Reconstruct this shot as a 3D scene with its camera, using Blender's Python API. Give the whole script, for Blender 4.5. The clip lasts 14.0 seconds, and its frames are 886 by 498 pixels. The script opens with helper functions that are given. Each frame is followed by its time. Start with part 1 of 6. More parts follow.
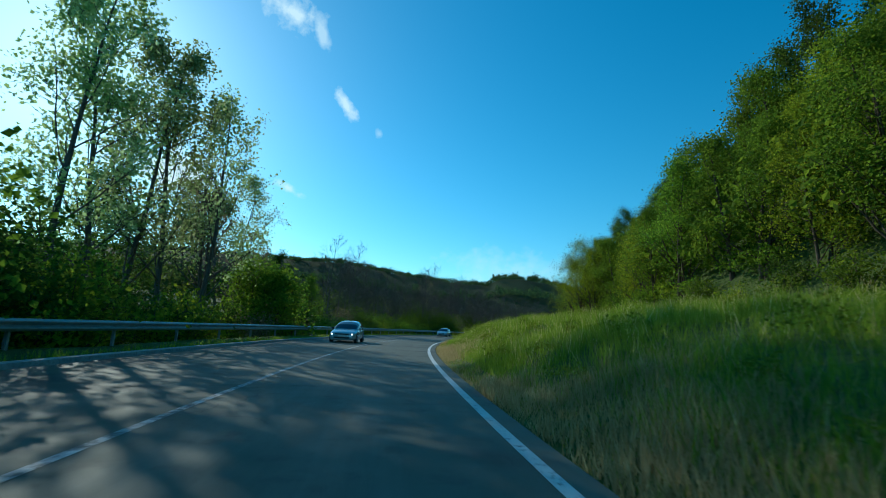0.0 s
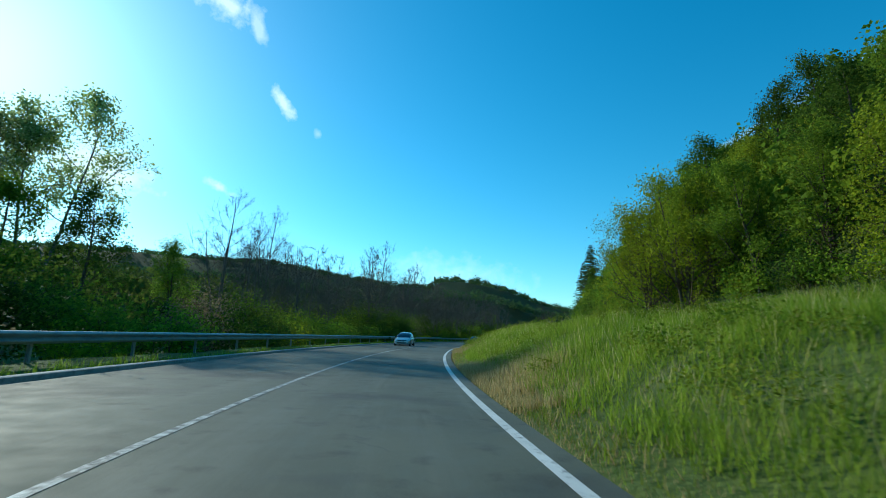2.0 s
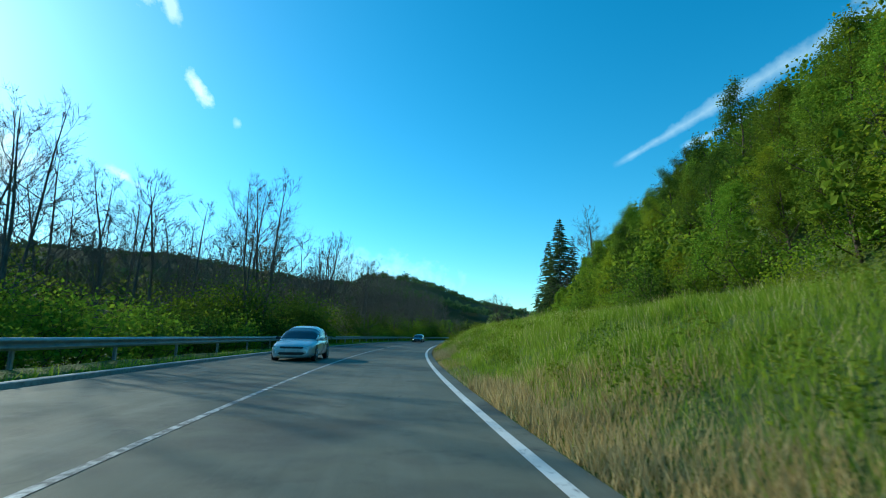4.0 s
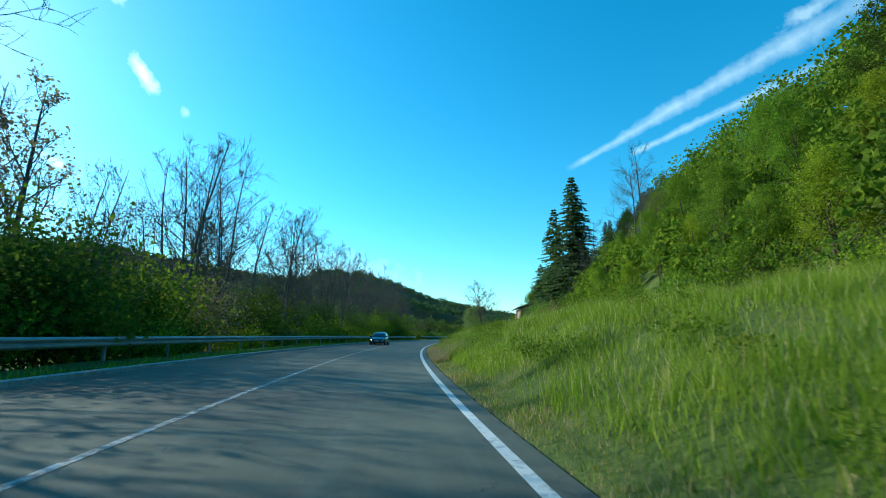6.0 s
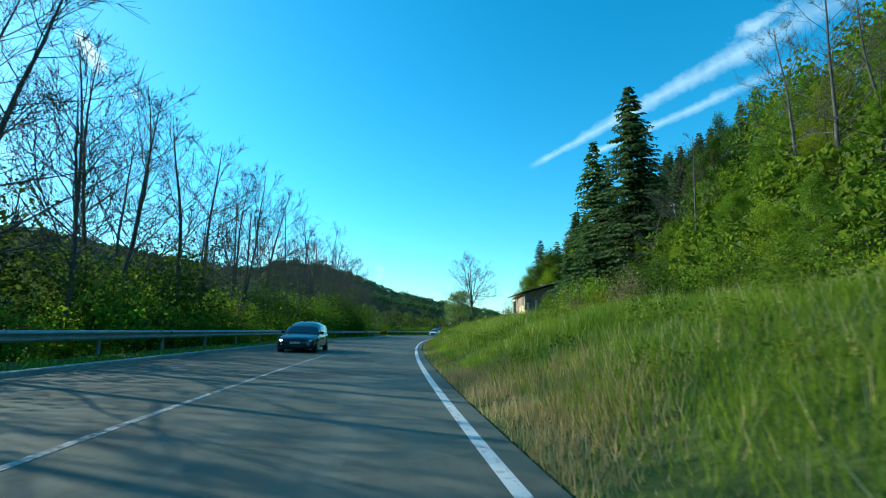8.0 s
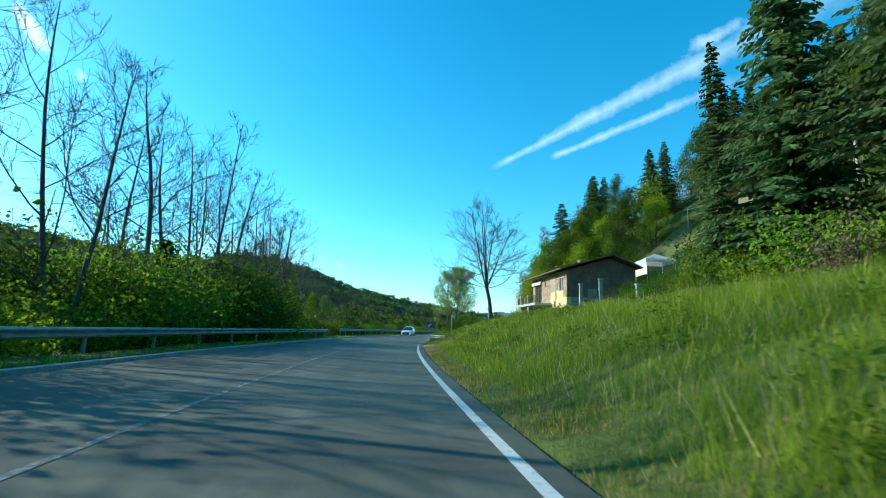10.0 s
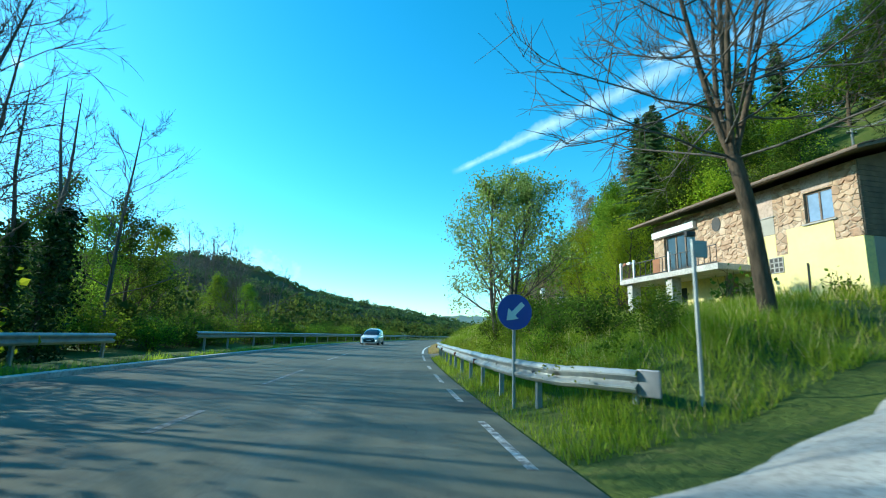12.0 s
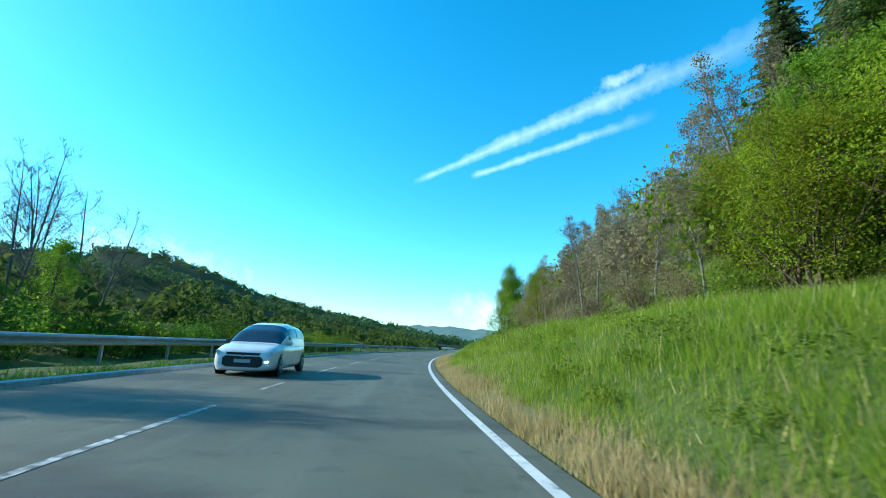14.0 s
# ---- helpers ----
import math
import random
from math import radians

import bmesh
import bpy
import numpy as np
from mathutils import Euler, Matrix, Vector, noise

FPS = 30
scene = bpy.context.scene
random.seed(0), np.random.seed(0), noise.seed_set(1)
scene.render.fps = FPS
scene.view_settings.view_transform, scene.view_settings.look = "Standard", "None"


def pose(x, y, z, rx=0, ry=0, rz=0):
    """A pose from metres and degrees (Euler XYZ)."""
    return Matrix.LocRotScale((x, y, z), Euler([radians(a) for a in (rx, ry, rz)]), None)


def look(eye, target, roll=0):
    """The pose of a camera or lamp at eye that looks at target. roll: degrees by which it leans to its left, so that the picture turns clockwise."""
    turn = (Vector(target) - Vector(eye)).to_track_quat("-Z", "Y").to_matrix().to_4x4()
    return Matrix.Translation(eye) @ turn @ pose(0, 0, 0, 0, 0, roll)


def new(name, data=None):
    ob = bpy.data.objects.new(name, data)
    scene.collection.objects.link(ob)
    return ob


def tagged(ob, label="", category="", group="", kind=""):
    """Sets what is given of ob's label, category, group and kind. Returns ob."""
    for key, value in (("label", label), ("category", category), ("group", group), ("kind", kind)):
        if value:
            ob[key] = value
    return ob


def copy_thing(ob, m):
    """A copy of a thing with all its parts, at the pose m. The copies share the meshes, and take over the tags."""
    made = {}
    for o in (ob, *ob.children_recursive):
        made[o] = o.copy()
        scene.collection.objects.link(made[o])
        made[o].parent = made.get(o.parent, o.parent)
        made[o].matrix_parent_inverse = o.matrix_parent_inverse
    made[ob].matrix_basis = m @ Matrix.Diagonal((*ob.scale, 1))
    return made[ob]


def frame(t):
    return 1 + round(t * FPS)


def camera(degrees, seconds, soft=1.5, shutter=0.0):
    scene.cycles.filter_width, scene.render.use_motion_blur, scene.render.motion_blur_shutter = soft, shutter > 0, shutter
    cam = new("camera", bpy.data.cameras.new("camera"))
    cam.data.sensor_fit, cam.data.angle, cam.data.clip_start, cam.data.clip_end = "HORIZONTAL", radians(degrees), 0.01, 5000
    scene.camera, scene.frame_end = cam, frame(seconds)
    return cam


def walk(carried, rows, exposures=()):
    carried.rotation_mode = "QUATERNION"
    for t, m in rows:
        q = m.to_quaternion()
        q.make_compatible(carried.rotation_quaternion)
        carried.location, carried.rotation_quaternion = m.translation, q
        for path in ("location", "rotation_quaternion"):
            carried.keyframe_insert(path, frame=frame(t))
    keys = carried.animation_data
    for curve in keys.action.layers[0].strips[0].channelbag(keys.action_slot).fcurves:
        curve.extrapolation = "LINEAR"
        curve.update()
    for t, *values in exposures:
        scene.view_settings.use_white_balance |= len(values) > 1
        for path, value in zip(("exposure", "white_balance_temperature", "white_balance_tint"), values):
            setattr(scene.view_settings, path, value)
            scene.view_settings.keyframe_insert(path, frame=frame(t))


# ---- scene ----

# ---- the road's line: s metres along it, l metres to the right of the driver's usual line ----
EYE, LEAD = 1.17, 7.35    # height of the eye; degrees by which the camera looks right of its way
# seconds, s, l, yaw, pitch, roll
VIEW = [(0, 0, -0.45, 0, 9.68, -2.87), (0.5, 8, -0.49, -1.53, 9.88, -2.74), (1, 16, -0.52, -2.92, 10.01, -2.55),
        (1.5, 24, -0.58, -4.78, 10.32, -2.41), (2, 32, -0.6, -7.25, 10.47, -2.18), (2.5, 40, -0.65, -9.95, 10.53, -1.76),
        (3, 48, -0.6, -12.38, 10.49, -1.38), (4.25, 68, -0.45, -16.75, 10.45, -1.15), (5.5, 87.9, -0.3, -20.03, 10.45, -1.07),
        (6, 95.9, -0.25, -21.29, 10.38, -1.1), (6.5, 103.8, -0.17, -22.75, 10.22, -1.15), (7, 111.8, -0.06, -23.83, 9.93, -1.24),
        (7.5, 119.8, -0.01, -24.87, 9.68, -1.28), (8, 127.7, -0.02, -25.99, 9.84, -1.36), (9.25, 148.2, -0.15, -29, 9.8, -1.6),
        (10.5, 169.4, -0.31, -31.92, 9.83, -1.87), (11, 178.2, -0.33, -33.01, 9.95, -1.79), (11.5, 186.9, -0.38, -34.37, 10.2, -1.65),
        (12, 195.6, -0.38, -35.66, 10.38, -1.72), (12.5, 204.3, -0.41, -36.99, 10.77, -1.92), (13, 213, -0.41, -38.4, 11.06, -2.25),
        (13.5, 221.7, -0.47, -39.6, 11.2, -2.55), (14, 230.4, -0.52, -40.95, 11.75, -2.8)]
_s = np.array([v[1] for v in VIEW])
_h = np.array([v[3] for v in VIEW]) + LEAD
S = np.arange(-90.0, 1301.0, 1.0)
_ks = np.concatenate(([-90, -30], _s, [262, 300, 360, 460, 1300]))
_kh = np.concatenate(([_h[0] + 9, _h[0] + 4], _h, [_h[-1] - 6, _h[-1] - 11, _h[-1] - 13, _h[-1] - 8, _h[-1] - 8]))
_win = np.hanning(17)[1:-1]
HEAD = np.radians(np.convolve(np.pad(np.interp(S, _ks, _kh), 7, mode="edge"), _win / _win.sum(), mode="valid"))
_cx = np.concatenate(([0], np.cumsum(-np.sin((HEAD[1:] + HEAD[:-1]) / 2))))
_cy = np.concatenate(([0], np.cumsum(np.cos((HEAD[1:] + HEAD[:-1]) / 2))))
CX, CY = _cx - _cx[90], _cy - _cy[90]


def at(s, l=0.0):
    """World x and y of the place s along the road and l to its right."""
    x, y, h = np.interp(s, S, CX), np.interp(s, S, CY), np.interp(s, S, HEAD)
    return x + l * np.cos(h), y + l * np.sin(h)


def way(s):
    """The road's heading there, in radians to the left of +y."""
    return float(np.interp(s, S, HEAD))


def road_z(l):
    return -0.009 * l


cam = camera(86.0, 14.0, soft=0.95, shutter=0.08)
PATH = []
for t, s, l, yaw, pitch, roll in VIEW:
    x, y = at(s, l)
    PATH.append((t, pose(float(x), float(y), EYE + road_z(l), 90 + pitch, roll, yaw)))
walk(cam, PATH, [(0.0, -0.75, 5750, -4), (0.5, -0.58, 5750, -4), (1.5, -0.45, 5850, -4), (3.0, -0.38, 5950, -4), (5.5, 0.02, 6050, -4), (7.0, 0.10, 6050, -4), (8.0, 0.12, 6100, -4), (10.5, 0.27, 6150, -4), (12.0, 0.42, 6150, -4), (13.0, 0.45, 6100, -3), (14.0, 0.46, 5950, 0)])

# ---- sky, sun ----
SUN_AZ, SUN_EL = 42.0, 25.0          # degrees left of +y, degrees up
SUN_DIR = Vector((-math.sin(radians(SUN_AZ)) * math.cos(radians(SUN_EL)), math.cos(radians(SUN_AZ)) * math.cos(radians(SUN_EL)), math.sin(radians(SUN_EL))))
world = bpy.data.worlds.new("sky")
scene.world = world
world.use_nodes = True
WT = world.node_tree
W_OUT = WT.nodes["Background"]


def wmath(op, a, b=None, c=None, clamp=False):
    n = WT.nodes.new("ShaderNodeMath")
    n.operation, n.use_clamp = op, clamp
    for i, v in enumerate((a, b, c)):
        if v is None:
            continue
        if isinstance(v, (int, float)):
            n.inputs[i].default_value = v
        else:
            WT.links.new(v, n.inputs[i])
    return n.outputs[0]


W_DIR = WT.nodes.new("ShaderNodeTexCoord").outputs["Generated"]


def wdot(v):
    n = WT.nodes.new("ShaderNodeVectorMath")
    n.operation = "DOT_PRODUCT"
    WT.links.new(W_DIR, n.inputs[0])
    n.inputs[1].default_value = tuple(v)
    return n.outputs["Value"]


def wnoise(scale, detail, rough=0.6):
    n = WT.nodes.new("ShaderNodeTexNoise")
    n.inputs["Scale"].default_value, n.inputs["Detail"].default_value, n.inputs["Roughness"].default_value = scale, detail, rough
    WT.links.new(W_DIR, n.inputs["Vector"])
    return n.outputs["Fac"]


sky = WT.nodes.new("ShaderNodeTexSky")
sky.sky_type, sky.sun_disc = "NISHITA", False
sky.sun_elevation, sky.sun_rotation = radians(SUN_EL), radians(-SUN_AZ)
sky.air_density, sky.dust_density, sky.ozone_density = 1.0, 0.35, 3.2
deep = WT.nodes.new("ShaderNodeHueSaturation")
deep.inputs["Hue"].default_value = 0.483
deep.inputs["Saturation"].default_value = 1.32
deep.inputs["Value"].default_value = 1.9
WT.links.new(sky.outputs[0], deep.inputs["Color"])
W_FINE, W_COARSE = wnoise(42.0, 6.0), wnoise(14.0, 4.0)
W_WISP = wmath("ADD", wmath("MULTIPLY", wmath("SUBTRACT", W_FINE, 0.5), 1.6), wmath("MULTIPLY", wmath("SUBTRACT", W_COARSE, 0.5), 1.4))


def cloud(a, b, width, strength):
    """A small drifting cloud that stretches from direction a to direction b."""
    a, b = Vector(a).normalized(), Vector(b).normalized()
    mid = (a + b).normalized()
    e1 = (b - a).normalized()
    e2 = mid.cross(e1).normalized()
    half = (b - a).length / 2 + width * 0.6
    p = wmath("DIVIDE", wmath("SUBTRACT", wdot(e1), mid.dot(e1)), half)
    q = wmath("DIVIDE", wmath("SUBTRACT", wdot(e2), mid.dot(e2)), width)
    r = wmath("SQRT", wmath("ADD", wmath("MULTIPLY", p, p), wmath("MULTIPLY", q, q)))
    m = wmath("ADD", wmath("SUBTRACT", 1.0, r), W_WISP)
    front = wmath("GREATER_THAN", wdot(mid), 0.5)
    return wmath("MULTIPLY", wmath("MULTIPLY", wmath("MULTIPLY", m, 1.3, clamp=True), strength), front)


def trail(a, b, w0, w1, strength):
    """A vapour trail: sharp tip at direction a, widening and fading towards direction b."""
    a, b = Vector(a).normalized(), Vector(b).normalized()
    n = a.cross(b).normalized()
    along = n.cross(a).normalized()
    u = wmath("DIVIDE", wdot(along), b.dot(along))
    w = wmath("ADD", w0, wmath("MULTIPLY", u, w1 - w0))
    off = wmath("DIVIDE", wmath("ABSOLUTE", wmath("ADD", wdot(n), wmath("MULTIPLY", wmath("SUBTRACT", W_COARSE, 0.5), 0.010))), w)
    m = wmath("ADD", wmath("SUBTRACT", 1.0, off), wmath("MULTIPLY", W_WISP, 0.8))
    ends = wmath("MULTIPLY", wmath("MULTIPLY", u, 14.0, clamp=True), wmath("MULTIPLY", wmath("SUBTRACT", 1.15, u), 2.2, clamp=True))
    return wmath("MULTIPLY", wmath("MULTIPLY", wmath("MULTIPLY", m, 0.75, clamp=True), ends), wmath("MULTIPLY", wmath("GREATER_THAN", wdot(a), 0.3), strength))


W_MASKS = [
    cloud((-0.335, 0.765, 0.575), (-0.275, 0.79, 0.535), 0.035, 0.75),
    cloud((-0.262, 0.79, 0.56), (-0.245, 0.82, 0.51), 0.014, 0.5),
    cloud((-0.228, 0.864, 0.449), (-0.199, 0.891, 0.409), 0.013, 0.75),
    cloud((-0.152, 0.908, 0.39), (-0.146, 0.914, 0.381), 0.010, 0.3),
    cloud((-0.346, 0.897, 0.275), (-0.301, 0.92, 0.252), 0.013, 0.75),
    cloud((-0.56, 0.79, 0.27), (-0.43, 0.86, 0.245), 0.045, 0.8),
    cloud((0.02, 0.99, 0.13), (0.28, 0.95, 0.12), 0.05, 0.25),
    trail((0.556, 0.762, 0.333), (0.83, 0.22, 0.525), 0.007, 0.030, 0.32),
    trail((0.644, 0.681, 0.349), (0.80, 0.41, 0.435), 0.007, 0.013, 0.32),
    cloud((0.743, 0.449, 0.496), (0.773, 0.366, 0.518), 0.016, 0.28),
    cloud((0.66, 0.72, 0.075), (0.80, 0.60, 0.07), 0.05, 0.35),
]
total = W_MASKS[0]
for m_ in W_MASKS[1:]:
    total = wmath("MAXIMUM", total, m_)
white = WT.nodes.new("ShaderNodeMix")
white.data_type = "RGBA"
WT.links.new(total, white.inputs[0])
cyan = WT.nodes.new("ShaderNodeMix")
cyan.data_type, cyan.blend_type = "RGBA", "MULTIPLY"
cyan.inputs[0].default_value = 1.0
WT.links.new(deep.outputs[0], cyan.inputs[6])
cyan.inputs[7].default_value = (0.72, 0.95, 0.98, 1)
WT.links.new(cyan.outputs[2], white.inputs[6])
white.inputs[7].default_value = (11.0, 12.5, 13.0, 1)
WT.links.new(white.outputs[2], W_OUT.inputs[0])
W_OUT.inputs[1].default_value = 0.13

sun = new("sun", bpy.data.lights.new("sun", "SUN"))
sun.data.energy, sun.data.angle, sun.data.color = 5.0, radians(0.53), (1.0, 0.93, 0.80)
sun.matrix_world = look(SUN_DIR * 100, (0, 0, 0))


# ---- materials ----
class Mat:
    """A node material with a few short ways to wire it."""

    def __init__(self, name, rough=0.8, metal=0.0, spec=0.5):
        self.m = bpy.data.materials.new(name)
        self.m.use_nodes = True
        self.t = self.m.node_tree
        self.b = self.t.nodes["Principled BSDF"]
        self.b.inputs["Roughness"].default_value = rough
        self.b.inputs["Metallic"].default_value = metal
        self.b.inputs["Specular IOR Level"].default_value = spec
        self.co = self.t.nodes.new("ShaderNodeTexCoord")

    def node(self, kind, **inputs):
        n = self.t.nodes.new(kind)
        for k, v in inputs.items():
            self.put(v, n.inputs[k.replace("_", " ")])
        return n

    def put(self, v, socket):
        if hasattr(v, "is_linked"):
            self.t.links.new(v, socket)
        elif isinstance(v, (tuple, list)) and len(v) == 3 and socket.type == "RGBA":
            socket.default_value = (*v, 1)
        else:
            socket.default_value = v

    def noise(self, scale, detail=4.0, rough=0.6, stretch=None, space="Object"):
        src = self.co.outputs[space]
        if stretch:
            mp = self.node("ShaderNodeMapping", Vector=src)
            mp.inputs["Scale"].default_value = stretch
            src = mp.outputs[0]
        return self.node("ShaderNodeTexNoise", Vector=src, Scale=scale, Detail=detail, Roughness=rough).outputs["Fac"]

    def ramp(self, fac, lo, hi):
        n = self.node("ShaderNodeMapRange", Value=fac)
        n.inputs["From Min"].default_value, n.inputs["From Max"].default_value = lo, hi
        return n.outputs[0]

    def mix(self, fac, a, b):
        n = self.t.nodes.new("ShaderNodeMix")
        n.data_type = "RGBA"
        self.put(fac, n.inputs[0])
        self.put(a, n.inputs[6])
        self.put(b, n.inputs[7])
        return n.outputs[2]

    def bump(self, fac, strength, distance):
        n = self.node("ShaderNodeBump", Height=fac, Strength=strength, Distance=distance)
        self.t.links.new(n.outputs[0], self.b.inputs["Normal"])

    def color(self, c):
        self.put(c, self.b.inputs["Base Color"])
        return self


def two_tone(name, a, b, scale, rough=0.8, metal=0.0, bump=0.0, lo=0.35, hi=0.65, fine=None):
    m = Mat(name, rough, metal)
    c = m.mix(m.ramp(m.noise(scale), lo, hi), a, b)
    if fine:
        c = m.mix(m.ramp(m.noise(scale * 9, 3), 0.45, 0.75), c, fine)
    m.color(c)
    if bump:
        m.bump(m.noise(scale * 6, 5), bump, 0.02)
    return m.m


def leafy(name, dark, mid, light, translucent=0.5, rough=0.75):
    """Leaves or blades: every piece its own shade, light shining through."""
    m = Mat(name, rough, spec=0.12)
    isl = m.node("ShaderNodeNewGeometry").outputs["Random Per Island"]
    per = m.node("ShaderNodeObjectInfo").outputs["Random"]
    c = m.mix(m.ramp(isl, 0.0, 0.8), dark, mid)
    c = m.mix(m.ramp(isl, 0.6, 1.0), c, light)
    c = m.mix(m.ramp(m.noise(0.35, 2, space="Object"), 0.35, 0.7), c, m.mix(0.55, c, light))
    hs = m.node("ShaderNodeHueSaturation", Color=c)
    v = m.node("ShaderNodeMapRange", Value=per)
    v.inputs["To Min"].default_value, v.inputs["To Max"].default_value = 0.72, 1.25
    m.t.links.new(v.outputs[0], hs.inputs["Value"])
    h = m.node("ShaderNodeMapRange", Value=per)
    h.inputs["To Min"].default_value, h.inputs["To Max"].default_value = 0.485, 0.512
    m.t.links.new(h.outputs[0], hs.inputs["Hue"])
    m.color(hs.outputs[0])
    tr = m.node("ShaderNodeBsdfTranslucent", Color=hs.outputs[0])
    mx = m.node("ShaderNodeMixShader", Fac=translucent)
    m.t.links.new(m.b.outputs[0], mx.inputs[1])
    m.t.links.new(tr.outputs[0], mx.inputs[2])
    m.t.links.new(mx.outputs[0], m.t.nodes["Material Output"].inputs["Surface"])
    return m.m


def asphalt():
    """Old asphalt: pale wheel tracks, darker strips between them, repairs across the lane, few cracks."""
    m = Mat("asphalt", 0.85, spec=0.22)
    c = m.mix(m.ramp(m.noise(0.25, 5), 0.3, 0.7), (0.080, 0.084, 0.062), (0.128, 0.132, 0.098))
    c = m.mix(m.ramp(m.noise(1.0, 5, 0.65, (1.1, 0.05, 1), "UV"), 0.48, 0.72), c, (0.152, 0.153, 0.120))
    c = m.mix(m.ramp(m.noise(1.0, 4, 0.55, (0.22, 0.30, 1), "UV"), 0.55, 0.64), c, (0.062, 0.064, 0.053))
    c = m.mix(m.ramp(m.noise(1.7, 5), 0.55, 0.75), c, (0.064, 0.065, 0.052))
    c = m.mix(m.ramp(m.noise(90, 3), 0.5, 0.8), c, (0.15, 0.155, 0.122))
    wob = m.node("ShaderNodeVectorMath", Vector=m.co.outputs["Object"])
    wob.operation = "ADD"
    nz = m.node("ShaderNodeTexNoise", Vector=m.co.outputs["Object"], Scale=1.3, Detail=4.0)
    m.t.links.new(nz.outputs["Color"], wob.inputs[1])
    crack = m.node("ShaderNodeTexVoronoi", Vector=wob.outputs[0], Scale=0.22)
    crack.feature = "DISTANCE_TO_EDGE"
    cf = m.node("ShaderNodeMath")
    cf.operation = "MULTIPLY"
    m.put(m.ramp(crack.outputs["Distance"], 0.004, 0.001), cf.inputs[0])
    m.put(m.ramp(m.noise(0.4, 2), 0.5, 0.62), cf.inputs[1])
    c = m.mix(cf.outputs[0], c, (0.062, 0.061, 0.058))
    m.color(c)
    m.put(m.ramp(m.noise(2.0, 3), -1.6, 1.2), m.b.inputs["Roughness"])
    m.bump(m.noise(160, 3), 0.35, 0.004)
    return m.m


def paint_line(name, lo, hi):
    m = Mat(name, 0.7, spec=0.3)
    w = m.ramp(m.noise(6, 6, 0.75), lo, hi)
    c = m.mix(m.ramp(m.noise(1.2, 4), 0.3, 0.8), (0.72, 0.72, 0.69), (0.50, 0.50, 0.48))
    m.color(m.mix(w, c, (0.11, 0.11, 0.105)))
    return m.m


def soil():
    m = Mat("meadow_soil", 0.95, spec=0.2)
    c = m.mix(m.ramp(m.noise(0.18, 5), 0.35, 0.65), (0.060, 0.088, 0.018), (0.105, 0.130, 0.028))
    c = m.mix(m.ramp(m.noise(0.9, 5), 0.55, 0.8), c, (0.17, 0.15, 0.06))
    c = m.mix(m.ramp(m.noise(9, 4), 0.4, 0.8), c, (0.055, 0.090, 0.018))
    m.color(c)
    m.bump(m.noise(6, 6), 0.8, 0.12)
    return m.m


def galvanised():
    m = Mat("galvanised_steel", 0.5, 0.25)
    c = m.mix(m.ramp(m.noise(3.0, 5), 0.35, 0.7), (0.36, 0.39, 0.39), (0.24, 0.27, 0.27))
    c = m.mix(m.ramp(m.noise(1.1, 6, 0.7), 0.63, 0.75), c, (0.20, 0.17, 0.13))
    m.color(c)
    m.put(m.ramp(m.noise(8, 4), -0.2, 1.3), m.b.inputs["Roughness"])
    return m.m


def bark(name, a, b):
    m = Mat(name, 0.9, spec=0.2)
    m.color(m.mix(m.ramp(m.noise(3.0, 5, stretch=(4, 4, 0.7)), 0.35, 0.65), a, b))
    m.bump(m.noise(7, 5, stretch=(4, 4, 0.6)), 0.9, 0.03)
    return m.m


def car_paint(name, c, rough=0.25, metal=0.3):
    m = Mat(name, rough, metal)
    m.color(m.mix(m.ramp(m.noise(2.5, 4), 0.4, 0.75), c, tuple(x * 0.82 for x in c)))
    m.b.inputs["Coat Weight"].default_value = 0.6
    m.b.inputs["Coat Roughness"].default_value = 0.08
    return m.m


def glowing(name, c, strength):
    m = Mat(name, 0.3)
    m.color(c)
    m.b.inputs["Emission Color"].default_value = (*c, 1)
    m.b.inputs["Emission Strength"].default_value = strength
    return m.m


def plain_glass(name, c, rough=0.05):
    m = Mat(name, rough, 0.0, 0.6)
    m.color(m.mix(m.ramp(m.noise(1.3, 2), 0.3, 0.8), c, tuple(x * 1.6 for x in c)))
    return m.m


def stone():
    m = Mat("rubble_stone", 0.9)
    v = m.node("ShaderNodeTexVoronoi", Vector=m.co.outputs["Object"], Scale=3.6)
    cells = m.node("ShaderNodeSeparateColor", Color=v.outputs["Color"]).outputs[0]
    c = m.mix(cells, (0.27, 0.18, 0.115), (0.56, 0.42, 0.29))
    c = m.mix(m.ramp(m.noise(5, 5), 0.4, 0.75), c, (0.46, 0.28, 0.18))
    e = m.node("ShaderNodeTexVoronoi", Vector=m.co.outputs["Object"], Scale=3.6)
    e.feature = "DISTANCE_TO_EDGE"
    c = m.mix(m.ramp(e.outputs["Distance"], 0.06, 0.015), c, (0.38, 0.29, 0.21))
    c = m.mix(m.ramp(m.noise(0.9, 4), 0.55, 0.75), c, (0.58, 0.47, 0.36))
    m.color(c)
    m.bump(m.ramp(e.outputs["Distance"], 0.0, 0.12), 0.8, 0.05)
    return m.m


